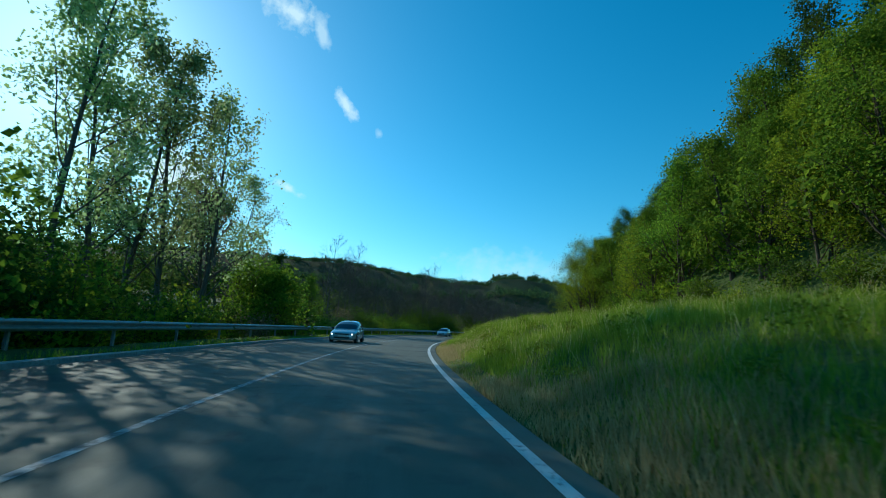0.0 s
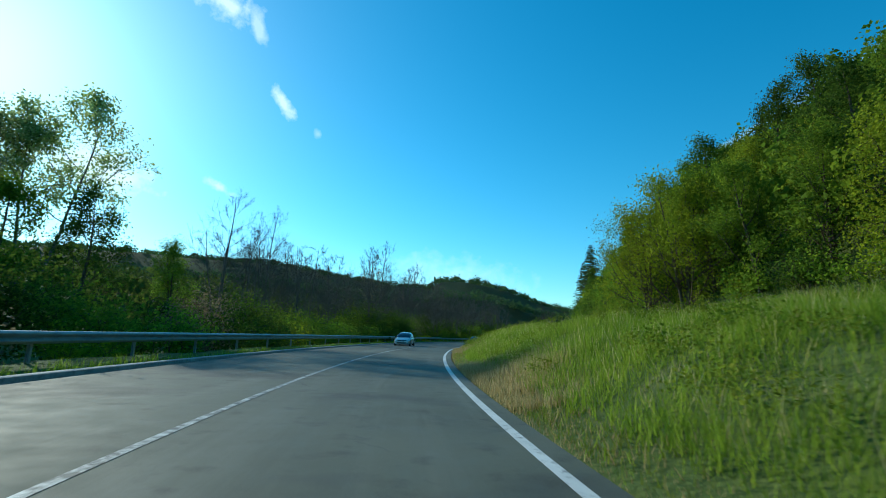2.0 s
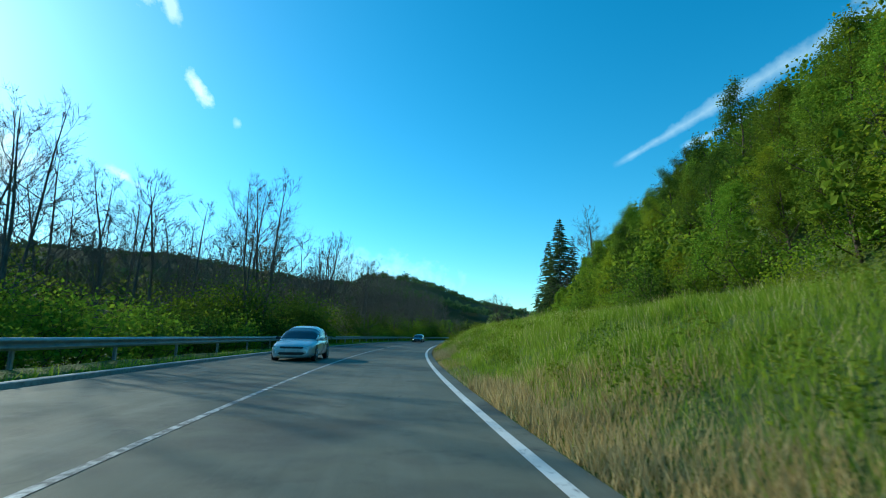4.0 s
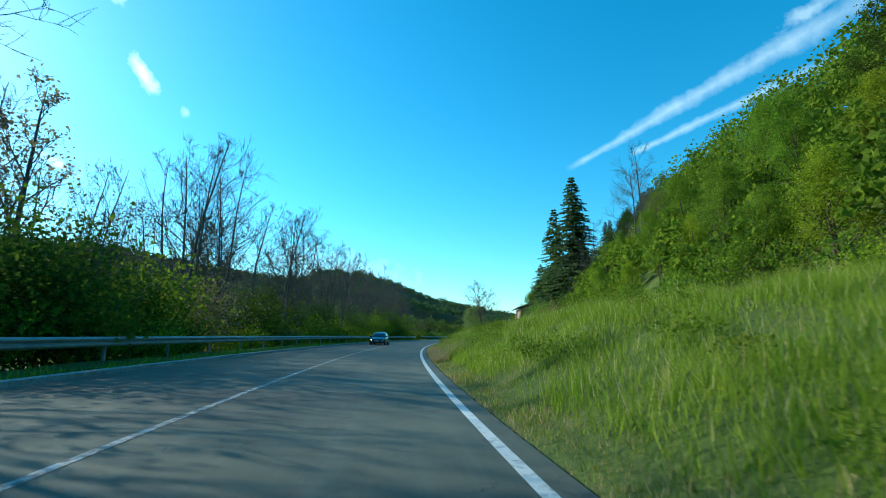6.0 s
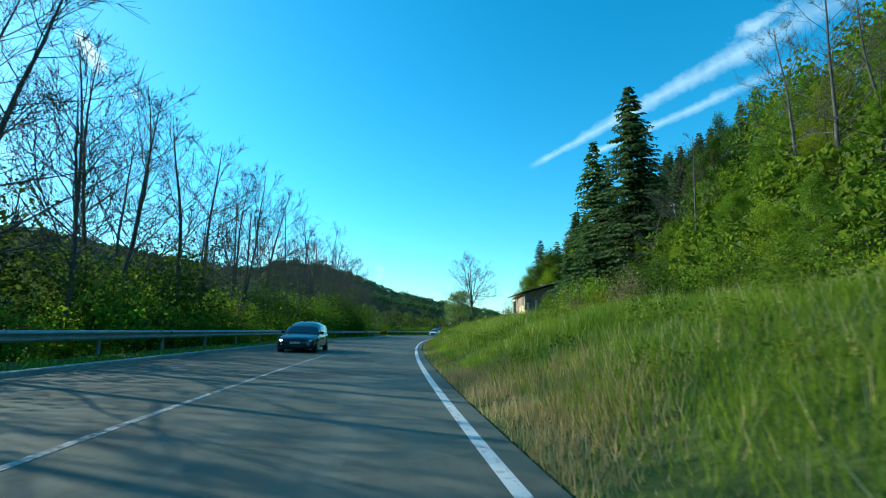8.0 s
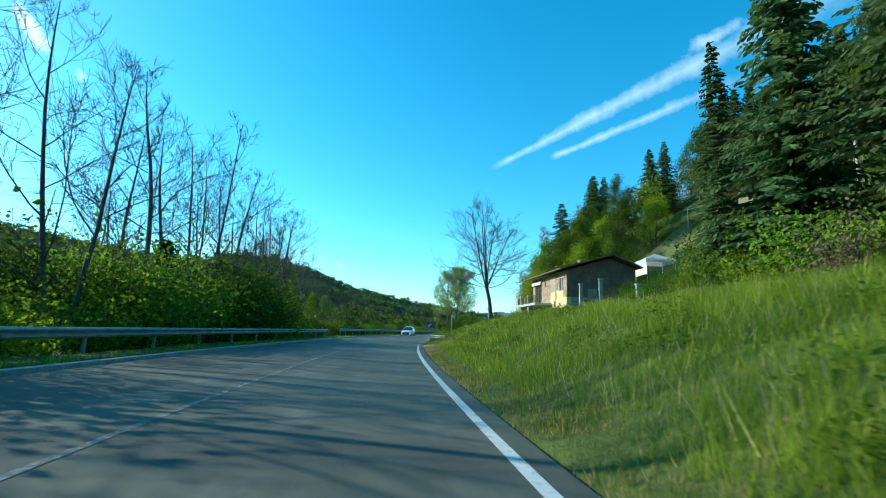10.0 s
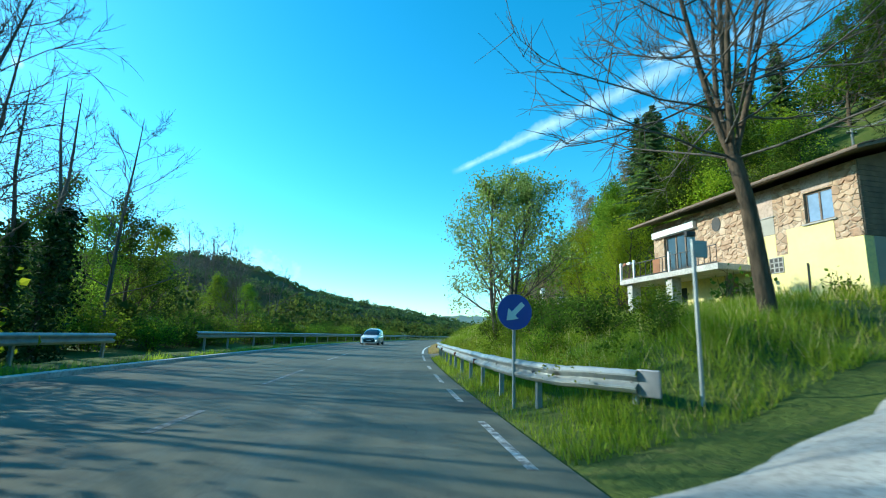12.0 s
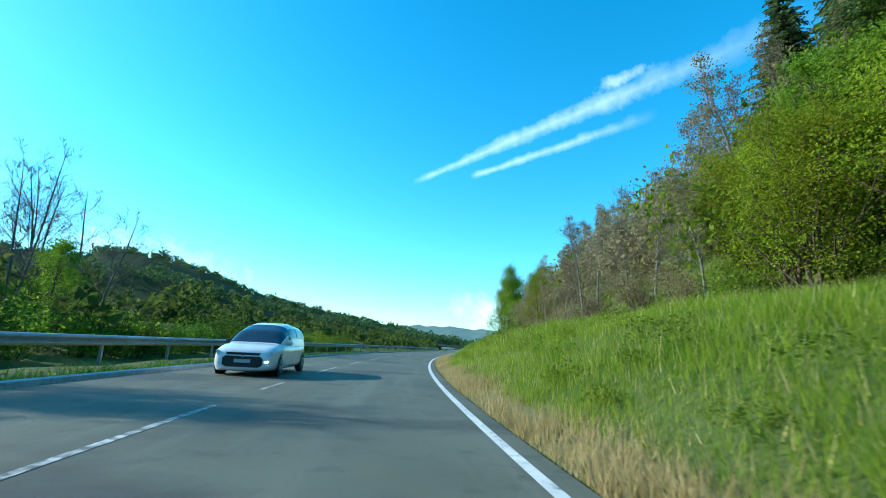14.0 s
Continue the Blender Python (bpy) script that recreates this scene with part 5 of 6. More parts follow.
for k, (ya, yb) in enumerate(((-0.95, RIDGE), (D_H + 0.5, RIDGE))):
    za, zb = (EAVE - 0.02 if k == 0 else EAVE + 0.45), EAVE + 1.72
    bm = bmesh.new()
    v = [bm.verts.new(p) for p in ((-0.9, ya, za), (L_H + 1.0, ya, za), (L_H + 1.0, yb, zb), (-0.9, yb, zb), (-0.9, ya, za + 0.10), (L_H + 1.0, ya, za + 0.10), (L_H + 1.0, yb, zb + 0.10), (-0.9, yb, zb + 0.10))]
    for f in ((0, 1, 2, 3), (7, 6, 5, 4), (0, 4, 5, 1), (1, 5, 6, 2), (2, 6, 7, 3), (3, 7, 4, 0)):
        bm.faces.new([v[i] for i in f])
    bmesh.ops.recalc_face_normals(bm, faces=bm.faces)
    roof = part("roof", bm, M["timber"], house, "low dark roof boarding")
    rows, cols = 16, 33
    tm = bmesh.new()
    box(-0.19, 0.19, -0.02, 0.36, 0, 0.05, 0.012, tm)
    tile_mesh = bpy.data.meshes.new("roof_tile")
    tm.to_mesh(tile_mesh)
    tm.free()
    tile_mesh.materials.append(M["tile"])
    run = Vector((0, yb - ya, zb - za))
    if k == 0:
        for i in range(rows // 2):
            for j in range(cols):
                t_ = part("roof_tile", tile_mesh, None, house)
                f = (i + 0.05) / rows
                t_.matrix_basis = Matrix.Translation((-0.7 + j * 0.395, ya + run.y * f, za + 0.10 + run.z * f + 0.01 * ((i + j) % 2))) @ Matrix.Rotation(math.atan2(run.z, run.y) + 0.06, 4, "X")
    else:
        bm = bmesh.new()
        for i in range(rows):
            f = i / rows
            box(-0.9, L_H + 1.0, min(ya + run.y * f, ya + run.y * (f + 0.064)), max(ya + run.y * f, ya + run.y * (f + 0.064)), za + 0.10 + run.z * f, za + 0.16 + run.z * f, 0, bm)
        part("tile_course", bm, M["tile"], house)
bm = bmesh.new()
rod((-0.9, -0.98, EAVE + 0.03), (L_H + 1.0, -0.98, EAVE + 0.03), 0.07, None, 8, bm)
part("gutter", bm, M["timber"], house)
bm = bmesh.new()
box(7.6, 8.3, 4.7, 5.4, EAVE + 0.9, EAVE + 2.35, 0.03, bm)
box(7.5, 8.4, 4.6, 5.5, EAVE + 2.35, EAVE + 2.45, 0.02, bm)
part("chimney", bm, M["stone"], house)
win = part("window", wall_with_holes(0.95, 2.10, 3.06, 4.30, [(1.02, 1.49, 3.13, 4.23), (1.56, 2.03, 3.13, 4.23)], 0.10, 0.17), M["timber"], house, "brown window with blue panes")
for u in (1.02, 1.56):
    part("pane", box(u, u + 0.47, 0.13, 0.14, 3.13, 4.23), M["curtain"], win)
part("sill", box(0.85, 2.2, -0.08, 0.10, 2.99, 3.055, 0.01), M["concrete"], win)
door = part("balcony_door", wall_with_holes(8.2, 10.7, 1.80, 4.3, [(8.3, 9.05, 1.90, 4.1), (9.15, 9.80, 1.90, 4.1), (9.90, 10.6, 1.90, 4.1)], 0.12, 0.2), M["timber"], house, "dark glazed balcony door under a white roller box")
for u0, u1 in ((8.3, 9.05), (9.15, 9.80), (9.90, 10.6)):
    part("pane", box(u0, u1, 0.15, 0.16, 1.90, 4.1), M["glass"], door)
part("roller_box", box(8.05, 11.5, -0.22, 0.10, 4.22, 4.60, 0.03), M["white"], door, "white roller-blind box")
vent = part("vent", wall_with_holes(3.2, 3.86, 1.28, 1.94, [(3.24 + 0.21 * i, 3.40 + 0.21 * i, 1.32 + 0.21 * j, 1.48 + 0.21 * j) for i in range(3) for j in range(3)], -0.06, -0.032), M["concrete"], house, "grid of cement vent holes")
# Dark plate behind the grid paints the shade inside the holes.
part("backing", box(3.21, 3.85, -0.038, -0.031, 1.29, 1.93), M["iron"], vent)
part("drain_pipe", rod((2.15, -0.07, -0.6), (2.15, -0.07, 1.5), 0.03), M["iron"], house)
# Flat dark disc on the wall; the opening's shade is put into its colour.
bm = bmesh.new()
m_ = Matrix.Translation((6.7, -0.03, 4.1)) @ Matrix.Rotation(math.pi / 2, 4, "X") @ Matrix.Diagonal((0.28, 0.36, 1, 1))
bmesh.ops.create_circle(bm, cap_ends=True, segments=20, radius=1, matrix=m_)
bmesh.ops.solidify(bm, geom=bm.faces[:], thickness=0.05)
part("oval_niche", bm, M["iron"], house, "dark oval disc standing for a shaded opening")
part("garage_door", box(5.6, 6.5, 0.15, 0.22, -0.6, 1.4), M["timber"], house)
part("ground_window", box(9.0, 10.2, 0.15, 0.19, 0.2, 1.2), M["glass"], house)
balcony = part("balcony", box(4.6, 12.2, -1.95, -0.045, 1.50, 1.78, 0.03), M["kerbstone"], house, "long pale concrete balcony slab")
for u in (7.9, 11.3):
    part("pillar", box(u, u + 0.5, -1.75, -1.2, -2.6, 1.498, 0.05), M["kerbstone"], balcony, "pale balcony pillar")
for u0, u1, m_, n in ((4.7, 7.75, "iron", 8), (7.9, 10.75, "iron", 6), (10.9, 12.1, "timber", 9)):
    rail = part("railing", wall_with_holes(u0, u1, 1.80, 2.62, [(u0 + (u1 - u0) * (i + 0.04) / n, u0 + (u1 - u0) * (i + 0.96) / n, 1.86, 2.58) for i in range(n)], -1.90, -1.87), M[m_], balcony, "thin balcony railing")
part("rail_panel", box(8.55, 9.1, -1.93, -1.905, 1.85, 2.55, 0.005), M["rust"], balcony, "orange-red cloth panel on the railing")
for u in (7.78, 10.78, 12.08):
    part("balcony_post", box(u, u + 0.12, -1.94, -1.82, 1.78, 2.8, 0.01), M["white"], balcony)
for u in (11.1, 11.5):
    part("flower_box", box(u, u + 0.32, -1.98, -1.80, 2.60, 2.74, 0.02), M["rust" if u > 11.3 else "white"], balcony)
# Dark panel fills the hole; the store's shade is put into its colour.
part("side_opening", box(-0.02 + 0.25, 0.27, 1.7, 4.7, 0, 1.92), M["iron"], house, "dark panel standing for the shaded store under the house")
part("side_board", box(0.06, 0.10, 2.33, 3.33, 2.21, 3.16), M["grey_render"], house)
bm = bmesh.new()
box(-0.2, 2.2, D_H - 0.2, D_H + 3.4, 0.3, 3.1, 0, bm)
part("lean_to", bm, M["timber"], house, "weathered timber lean-to")

# single stones standing proud of the upper wall
r_ = np.random.default_rng(21)
stone_meshes = []
for k in range(7):
    n = int(r_.integers(5, 8))
    ring = [(0.20 * math.cos(6.283 * (i + r_.uniform(-0.25, 0.25)) / n) * r_.uniform(0.8, 1.1), 0.13 * math.sin(6.283 * (i + r_.uniform(-0.25, 0.25)) / n) * r_.uniform(0.8, 1.1)) for i in range(n)]
    sm = bmesh.new()
    lo = [sm.verts.new((x, 0.0, z)) for x, z in ring]
    hi = [sm.verts.new((x * 0.85, -0.035 - 0.012 * (i % 2), z * 0.82)) for i, (x, z) in enumerate(ring)]
    for i in range(n):
        sm.faces.new((lo[i], lo[(i + 1) % n], hi[(i + 1) % n], hi[i]))
    sm.faces.new(hi)
    bmesh.ops.recalc_face_normals(sm, faces=sm.faces)
    me = bpy.data.meshes.new("stone")
    sm.to_mesh(me)
    sm.free()
    me.materials.append(M["stone_piece"])
    stone_meshes.append(me)
BARE_SPOTS = [(0.8, 2.25, 2.9, 5.1), (3.35, 5.0, 2.1, 5.0), (0.9, 3.05, 2.1, 3.1), (8.0, 11.6, 1.4, 4.7), (6.3, 7.1, 3.6, 4.6)]
for j in range(11):
    for i in range(22):
        u, z = 0.22 + i * 0.365 + 0.18 * (j % 2) + r_.uniform(-0.05, 0.05), 2.33 + j * 0.25 + r_.uniform(-0.03, 0.03)
        if any(a - 0.1 < u < b + 0.1 and c - 0.05 < z < d + 0.05 for a, b, c, d in BARE_SPOTS) or u > 8.0 or r_.random() < 0.12:
            continue
        st = part("stone", stone_meshes[int(r_.integers(0, 7))], None, house)
        st.matrix_basis = Matrix.Translation((u, 0.004, z)) @ Matrix.Rotation(r_.uniform(-0.3, 0.3) + (math.pi if r_.random() < 0.5 else 0), 4, "Y") @ Matrix.Diagonal((r_.uniform(0.75, 1.15), 1, r_.uniform(0.8, 1.1), 1))

# the upper house, the tent, pillars, wall
x, y = at(204.6, 31.2)
upper = thing("upper_house", x, y, 8.9, way(203) - 0.62, "pale yellow house half hidden by trees up the slope", "house")
part("front_wall", wall_with_holes(0, 8, -2.5, 7.3, [(2.2, 3.1, 1.2, 2.6), (5.0, 5.9, 1.2, 2.6), (2.2, 3.1, 4.4, 5.7), (5.0, 5.9, 4.4, 5.7)], 0, 0.35), M["cream"], upper)
part("side_wall", box(0, 0.35, 0.35, 8, -2.5, 7.3), M["cream"], upper)
part("side_wall", box(7.65, 8, 0.35, 8, -2.5, 7.3), M["cream"], upper)
part("rear_wall", box(0.35, 7.65, 7.65, 8, -2.5, 7.3), M["cream"], upper)
for u in (2.2, 5.0):
    for zz, h in ((1.2, 1.4), (4.4, 1.3)):
        w_ = part("window", wall_with_holes(u, u + 0.9, zz, zz + h, [(u + 0.07, u + 0.83, zz + 0.07, zz + h - 0.07)], 0.1, 0.16), M["timber"], upper)
        part("pane", box(u + 0.07, u + 0.83, 0.12, 0.13, zz + 0.07, zz + h - 0.07), M["glass"], w_)
        part("sill", box(u - 0.08, u + 0.98, -0.07, 0.09, zz - 0.07, zz - 0.005, 0.01), M["concrete"], w_)
part("drain_pipe", rod((1.25, -0.08, -2.3), (1.25, -0.08, 7.3), 0.06), M["iron"], upper, "dark drain pipe")
bm = bmesh.new()
prism([(-1.4, 7.1), (9.4, 7.1), (9.4, 7.28), (4.0, 9.0), (-1.4, 7.28)], -0.9, 8.8, bm)
part("roof", bm, M["tile"], upper, "dark tiled roof with a deep overhang")

# garden below the upper house: palm, low wall
px, py, pz = put(199.0, 23.7)
palm = thing("palm_tree", px, py, pz - 0.1, 0.4, "small palm with drooping fan fronds in the garden", "palm")
part("trunk", rod((0, 0, 0), (0.1, 0, 4.6), 0.17, 0.13, 10), M["bark_brown"], palm)
r_ = np.random.default_rng(31)
for k in range(26):
    az, el, ln = k * 2.4, r_.uniform(-0.5, 1.1), r_.uniform(1.0, 1.4)
    out = np.array([math.cos(az), math.sin(az), 0.0])
    side = np.array([-math.sin(az), math.cos(az), 0.0])
    vs, fs = [], []
    for q in range(6):
        g = q / 5
        p = np.array([0.1, 0, 4.6]) + out * ln * g * math.cos(el * (1 - 0.3 * g)) + np.array([0, 0, ln * (math.sin(el) * g - 0.55 * g * g)])
        w = 0.30 * math.sin(math.pi * min(0.97, 0.12 + 0.85 * g))
        vs += [p - side * w + np.array([0, 0, -0.10 * w]), p + np.array([0, 0, 0.04]), p + side * w + np.array([0, 0, -0.10 * w])]
    for q in range(5):
        for j in (0, 1):
            fs.append((q * 3 + j, q * 3 + j + 1, q * 3 + j + 4, q * 3 + j + 3))
    part("frond", fast("frond", vs, fs, M["leaf_dark"], True), None, palm)
wx, wy, wz = put(195.0, 18.4)
wall_ = thing("garden_wall", wx, wy, wz - 0.2, way(195) - 0.75, "low pale concrete garden wall on the slope", "wall")
part("wall_body", box(0, 5.2, -0.15, 0.15, 0, 0.75, 0.02), M["concrete"], wall_)
part("coping", box(-0.05, 5.25, -0.2, 0.2, 0.75, 0.83, 0.02), M["kerbstone"], wall_)

tx, ty = 75.9, 190.8
tent = thing("garden_tent", tx, ty, 8.0, way(215), "white peaked canvas garden tent by the house", "tent")
tz = float(land(215.5, 27.4)) - 8.0
bm = bmesh.new()
v0 = [bm.verts.new((a, b, 1.55)) for a, b in ((-1.7, -1.7), (1.7, -1.7), (1.7, 1.7), (-1.7, 1.7))]
v1 = [bm.verts.new((a, b, 1.95)) for a, b in ((-1.65, -1.65), (1.65, -1.65), (1.65, 1.65), (-1.65, 1.65))]
top_ = bm.verts.new((0, 0, 2.75))
for i in range(4):
    bm.faces.new((v0[i], v0[(i + 1) % 4], v1[(i + 1) % 4], v1[i]))
    bm.faces.new((v1[i], v1[(i + 1) % 4], top_))
bmesh.ops.solidify(bm, geom=bm.faces[:], thickness=0.02)
part("canopy", bm, M["canvas"], tent)
for a in (-1.6, 1.6):
    for b in (-1.6, 1.6):
        part("leg", rod((a, b, tz - 0.1), (a, b, 1.6), 0.03), M["white"], tent)
part("side_cloth", box(-1.62, -1.60, -1.6, 1.6, 0.2, 1.6), M["canvas"], tent)


def pillar(name, s, l, h, w, label, group):
    x, y, z = put(s, l, -0.2)
    p = thing(name, x, y, z, way(s), label, "gate pillar", group)
    part("shaft", box(-w / 2, w / 2, -w / 2, w / 2, 0, h + 0.2, 0.02), M["concrete"], p)
    part("cap", box(-w / 2 - 0.05, w / 2 + 0.05, -w / 2 - 0.05, w / 2 + 0.05, h + 0.2, h + 0.3, 0.015), M["kerbstone"], p)
    return p


pillar("gate_pillar", 205.4, 16.0, 5.9 - float(land(205.4, 16.0)), 0.30, "weathered concrete gate pillar beside the stone house", "house gate pillars")
pillar("gate_pillar", 202.5, 16.9, 6.1 - float(land(202.5, 16.9)), 0.31, "weathered concrete gate pillar beside the stone house", "house gate pillars")
chain = thing("gate_chain", *put(203.0, 15.75), way(203), "sagging chain across the house gateway", "chain")
ax, ay, az_ = put(205.2, 16.0)
bx, by, bz = put(202.7, 16.9)
pts = []
for i in range(13):
    f = i / 12
    pts.append((ax + (bx - ax) * f, ay + (by - ay) * f, (az_ + (bz - az_) * f) + 1.7 - 0.7 * (1 - (2 * f - 1) ** 2)))
v, f = tubes([(np.array(pts) - np.array(chain.location), np.full(13, 0.03))], 6)
part("link_run", fast("link_run", v, f, M["iron"], True), None, chain)
pillar("gate_pillar", 228.2, 8.6, 1.9, 0.38, "square concrete gate pillar with a letterbox", "green gate pillars")
pillar("gate_pillar", 226.3, 9.9, 2.2, 0.38, "square concrete gate pillar", "green gate pillars")
pillar("boundary_post", 194.0, 16.6, 1.75, 0.26, "short pale concrete boundary post", "boundary posts")
# green iron gate between the pillars
gx, gy, gz = put(228.0, 8.7)
hx, hy = put(226.4, 9.8)[:2]
gate = thing("iron_gate", gx, gy, gz, math.atan2(hy - gy, hx - gx), "dark iron bar gate backed with green sheet", "gate")
gl = math.hypot(hx - gx, hy - gy)
part("lower_sheet", box(0.25, gl - 0.2, -0.01, 0.01, 0.1, 0.75), M["green_sheet"], gate, "green sheet panel")
for i in range(15):
    u = 0.25 + (gl - 0.45) * i / 14
    part("bar", rod((u, 0.03, 0.05), (u, 0.03, 1.45 + 0.35 * math.sin(math.pi * i / 14)), 0.014), M["iron"], gate)
for zz in (0.1, 0.78, 1.35):
    part("cross_rail", box(0.2, gl - 0.15, 0.02, 0.05, zz, zz + 0.04), M["iron"], gate)
part("notice", box(0.9, 1.25, -0.03, -0.015, 0.85, 1.15), M["white"], gate, "white blank notice plate")
lamp_pole = thing("lamp_pole", *put(227.4, 9.0, -0.1), way(225), "thin pale pole with a white lantern by the gate", "lamp post")
part("pole", rod((0, 0, 0), (0, 0, 2.9), 0.04), M["white"], lamp_pole)
part("lantern", box(-0.14, 0.14, -0.14, 0.14, 2.9, 3.25, 0.04), M["white"], lamp_pole)

# ---- road sign, sign post ----
sx, sy = at(203.9, 1.85)
sign = thing("road_sign", sx, sy, -0.05, way(203.9) + 0.06, "round blue road sign with a white arrow on a grey post", "road sign")
part("post", rod((0, 0, -0.3), (0, 0, 1.95), 0.03), M["steel"], sign)
bm = bmesh.new()
bmesh.ops.create_cone(bm, cap_ends=True, segments=40, radius1=0.31, radius2=0.31, depth=0.02, matrix=Matrix.Translation((0, -0.045, 1.68)) @ Matrix.Rotation(math.pi / 2, 4, "X"))
disc = part("disc", bm, M["sign_blue"], sign, "blue disc")
bm = bmesh.new()
bmesh.ops.create_cone(bm, cap_ends=True, segments=40, radius1=0.315, radius2=0.315, depth=0.012, matrix=Matrix.Translation((0, -0.03, 1.68)) @ Matrix.Rotation(math.pi / 2, 4, "X"))
part("back_plate", bm, M["steel"], sign)
c_, s_ = math.cos(radians(-45)), math.sin(radians(-45))
arrow = [(-0.045, 0.21), (0.045, 0.21), (0.045, -0.04), (0.13, -0.04), (0.0, -0.22), (-0.13, -0.04), (-0.045, -0.04)]
arrow = [(x * c_ - z * s_, 1.68 + x * s_ + z * c_) for x, z in arrow]
part("arrow", prism(arrow, -0.062, -0.056), M["white"], disc, "white slanting arrow")
px, py, pz = put(201.5, 3.7)
post = thing("sign_post", px, py, 0.1, way(201.5), "plain grey pole with a small blank plate", "post")
part("pole", rod((0, 0, -0.2), (0, 0, 2.55), 0.027), M["steel"], post)
part("plate", box(-0.02, 0.20, -0.015, 0.015, 2.22, 2.45, 0.004), M["steel"], post)
part("top_arm", box(-0.10, 0.04, -0.03, 0.03, 2.5, 2.57, 0.01), M["iron"], post)


# ---- power poles and wires ----
def power_pole(s, l, top, label):
    x, y, z = put(s, l, -0.3)
    p = thing("power_pole", x, y, z, way(s), label, "power pole", "power poles on the slope")
    h = top - z
    part("pole", rod((0, 0, 0), (0, 0, h), 0.15, 0.10), M["pole"], p)
    part("cross_arm", box(-0.5, 0.5, -0.05, 0.05, h - 0.5, h - 0.4, 0.01), M["iron"], p)
    for u in (-0.42, 0, 0.42):
        part("insulator", rod((u, 0, h - 0.4), (u, 0, h - 0.22), 0.04), M["kerbstone"], p)
    return Vector((x, y, top - 0.25))


tops = [power_pole(s, l, t_, "pale wooden power pole among the trees") for s, l, t_ in ((36.0, 34.0, 21.5), (74.6, 33.5, 20.7), (109.7, 31.5, 17.6), (150.0, 36.0, 22.0), (237.5, 40.8, 21.7))]
tops.insert(4, Vector((*at(196, 36.0), 20.0)))
power_pole(196, 36.0, 20.2, "pale wooden power pole among the trees")
for a, b in zip(tops[:-1], tops[1:]):
    for o in (-0.42, 0.42):
        n = 14
        pts = []
        for i in range(n + 1):
            f = i / n
            p = a.lerp(b, f)
            pts.append((p.x, p.y + o, p.z - 1.3 * (1 - (2 * f - 1) ** 2)))
        base = Vector(pts[0])
        v, f = tubes([(np.array(pts) - np.array(base), np.full(n + 1, 0.028))], 4)
        w_ = thing("power_wire", *base, 0, "thin grey power line sagging between poles", "power line", "power lines")
        part("strand", fast("strand", v, f, M["wire"], True), None, w_)

# bare cutting behind the houses
cut_s = np.arange(198, 240, 1.0)
tagged(sheet("cutting", cut_s, np.linspace(33.5, 41.5, 9), lambda s, l: land(s, l) + 0.06 + 0.35 * np.sin((l - 33.5) / 8 * math.pi) + 0.12 * np.sin(s * 2.1 + l), M["cut"]), "dry bare earth cutting on the slope", "bank")


# ---- cars ----
def loft(sections, close=True):
    bm = bmesh.new()
    rows = [[bm.verts.new(p) for p in sec] for sec in sections]
    n = len(rows[0])
    for a, b in zip(rows[:-1], rows[1:]):
        for j in range(n - 1):
            bm.faces.new((a[j], a[j + 1], b[j + 1], b[j]))
    if close:
        bm.faces.new(rows[0])
        bm.faces.new(rows[-1][::-1])
    bmesh.ops.recalc_face_normals(bm, faces=bm.faces)
    return bm


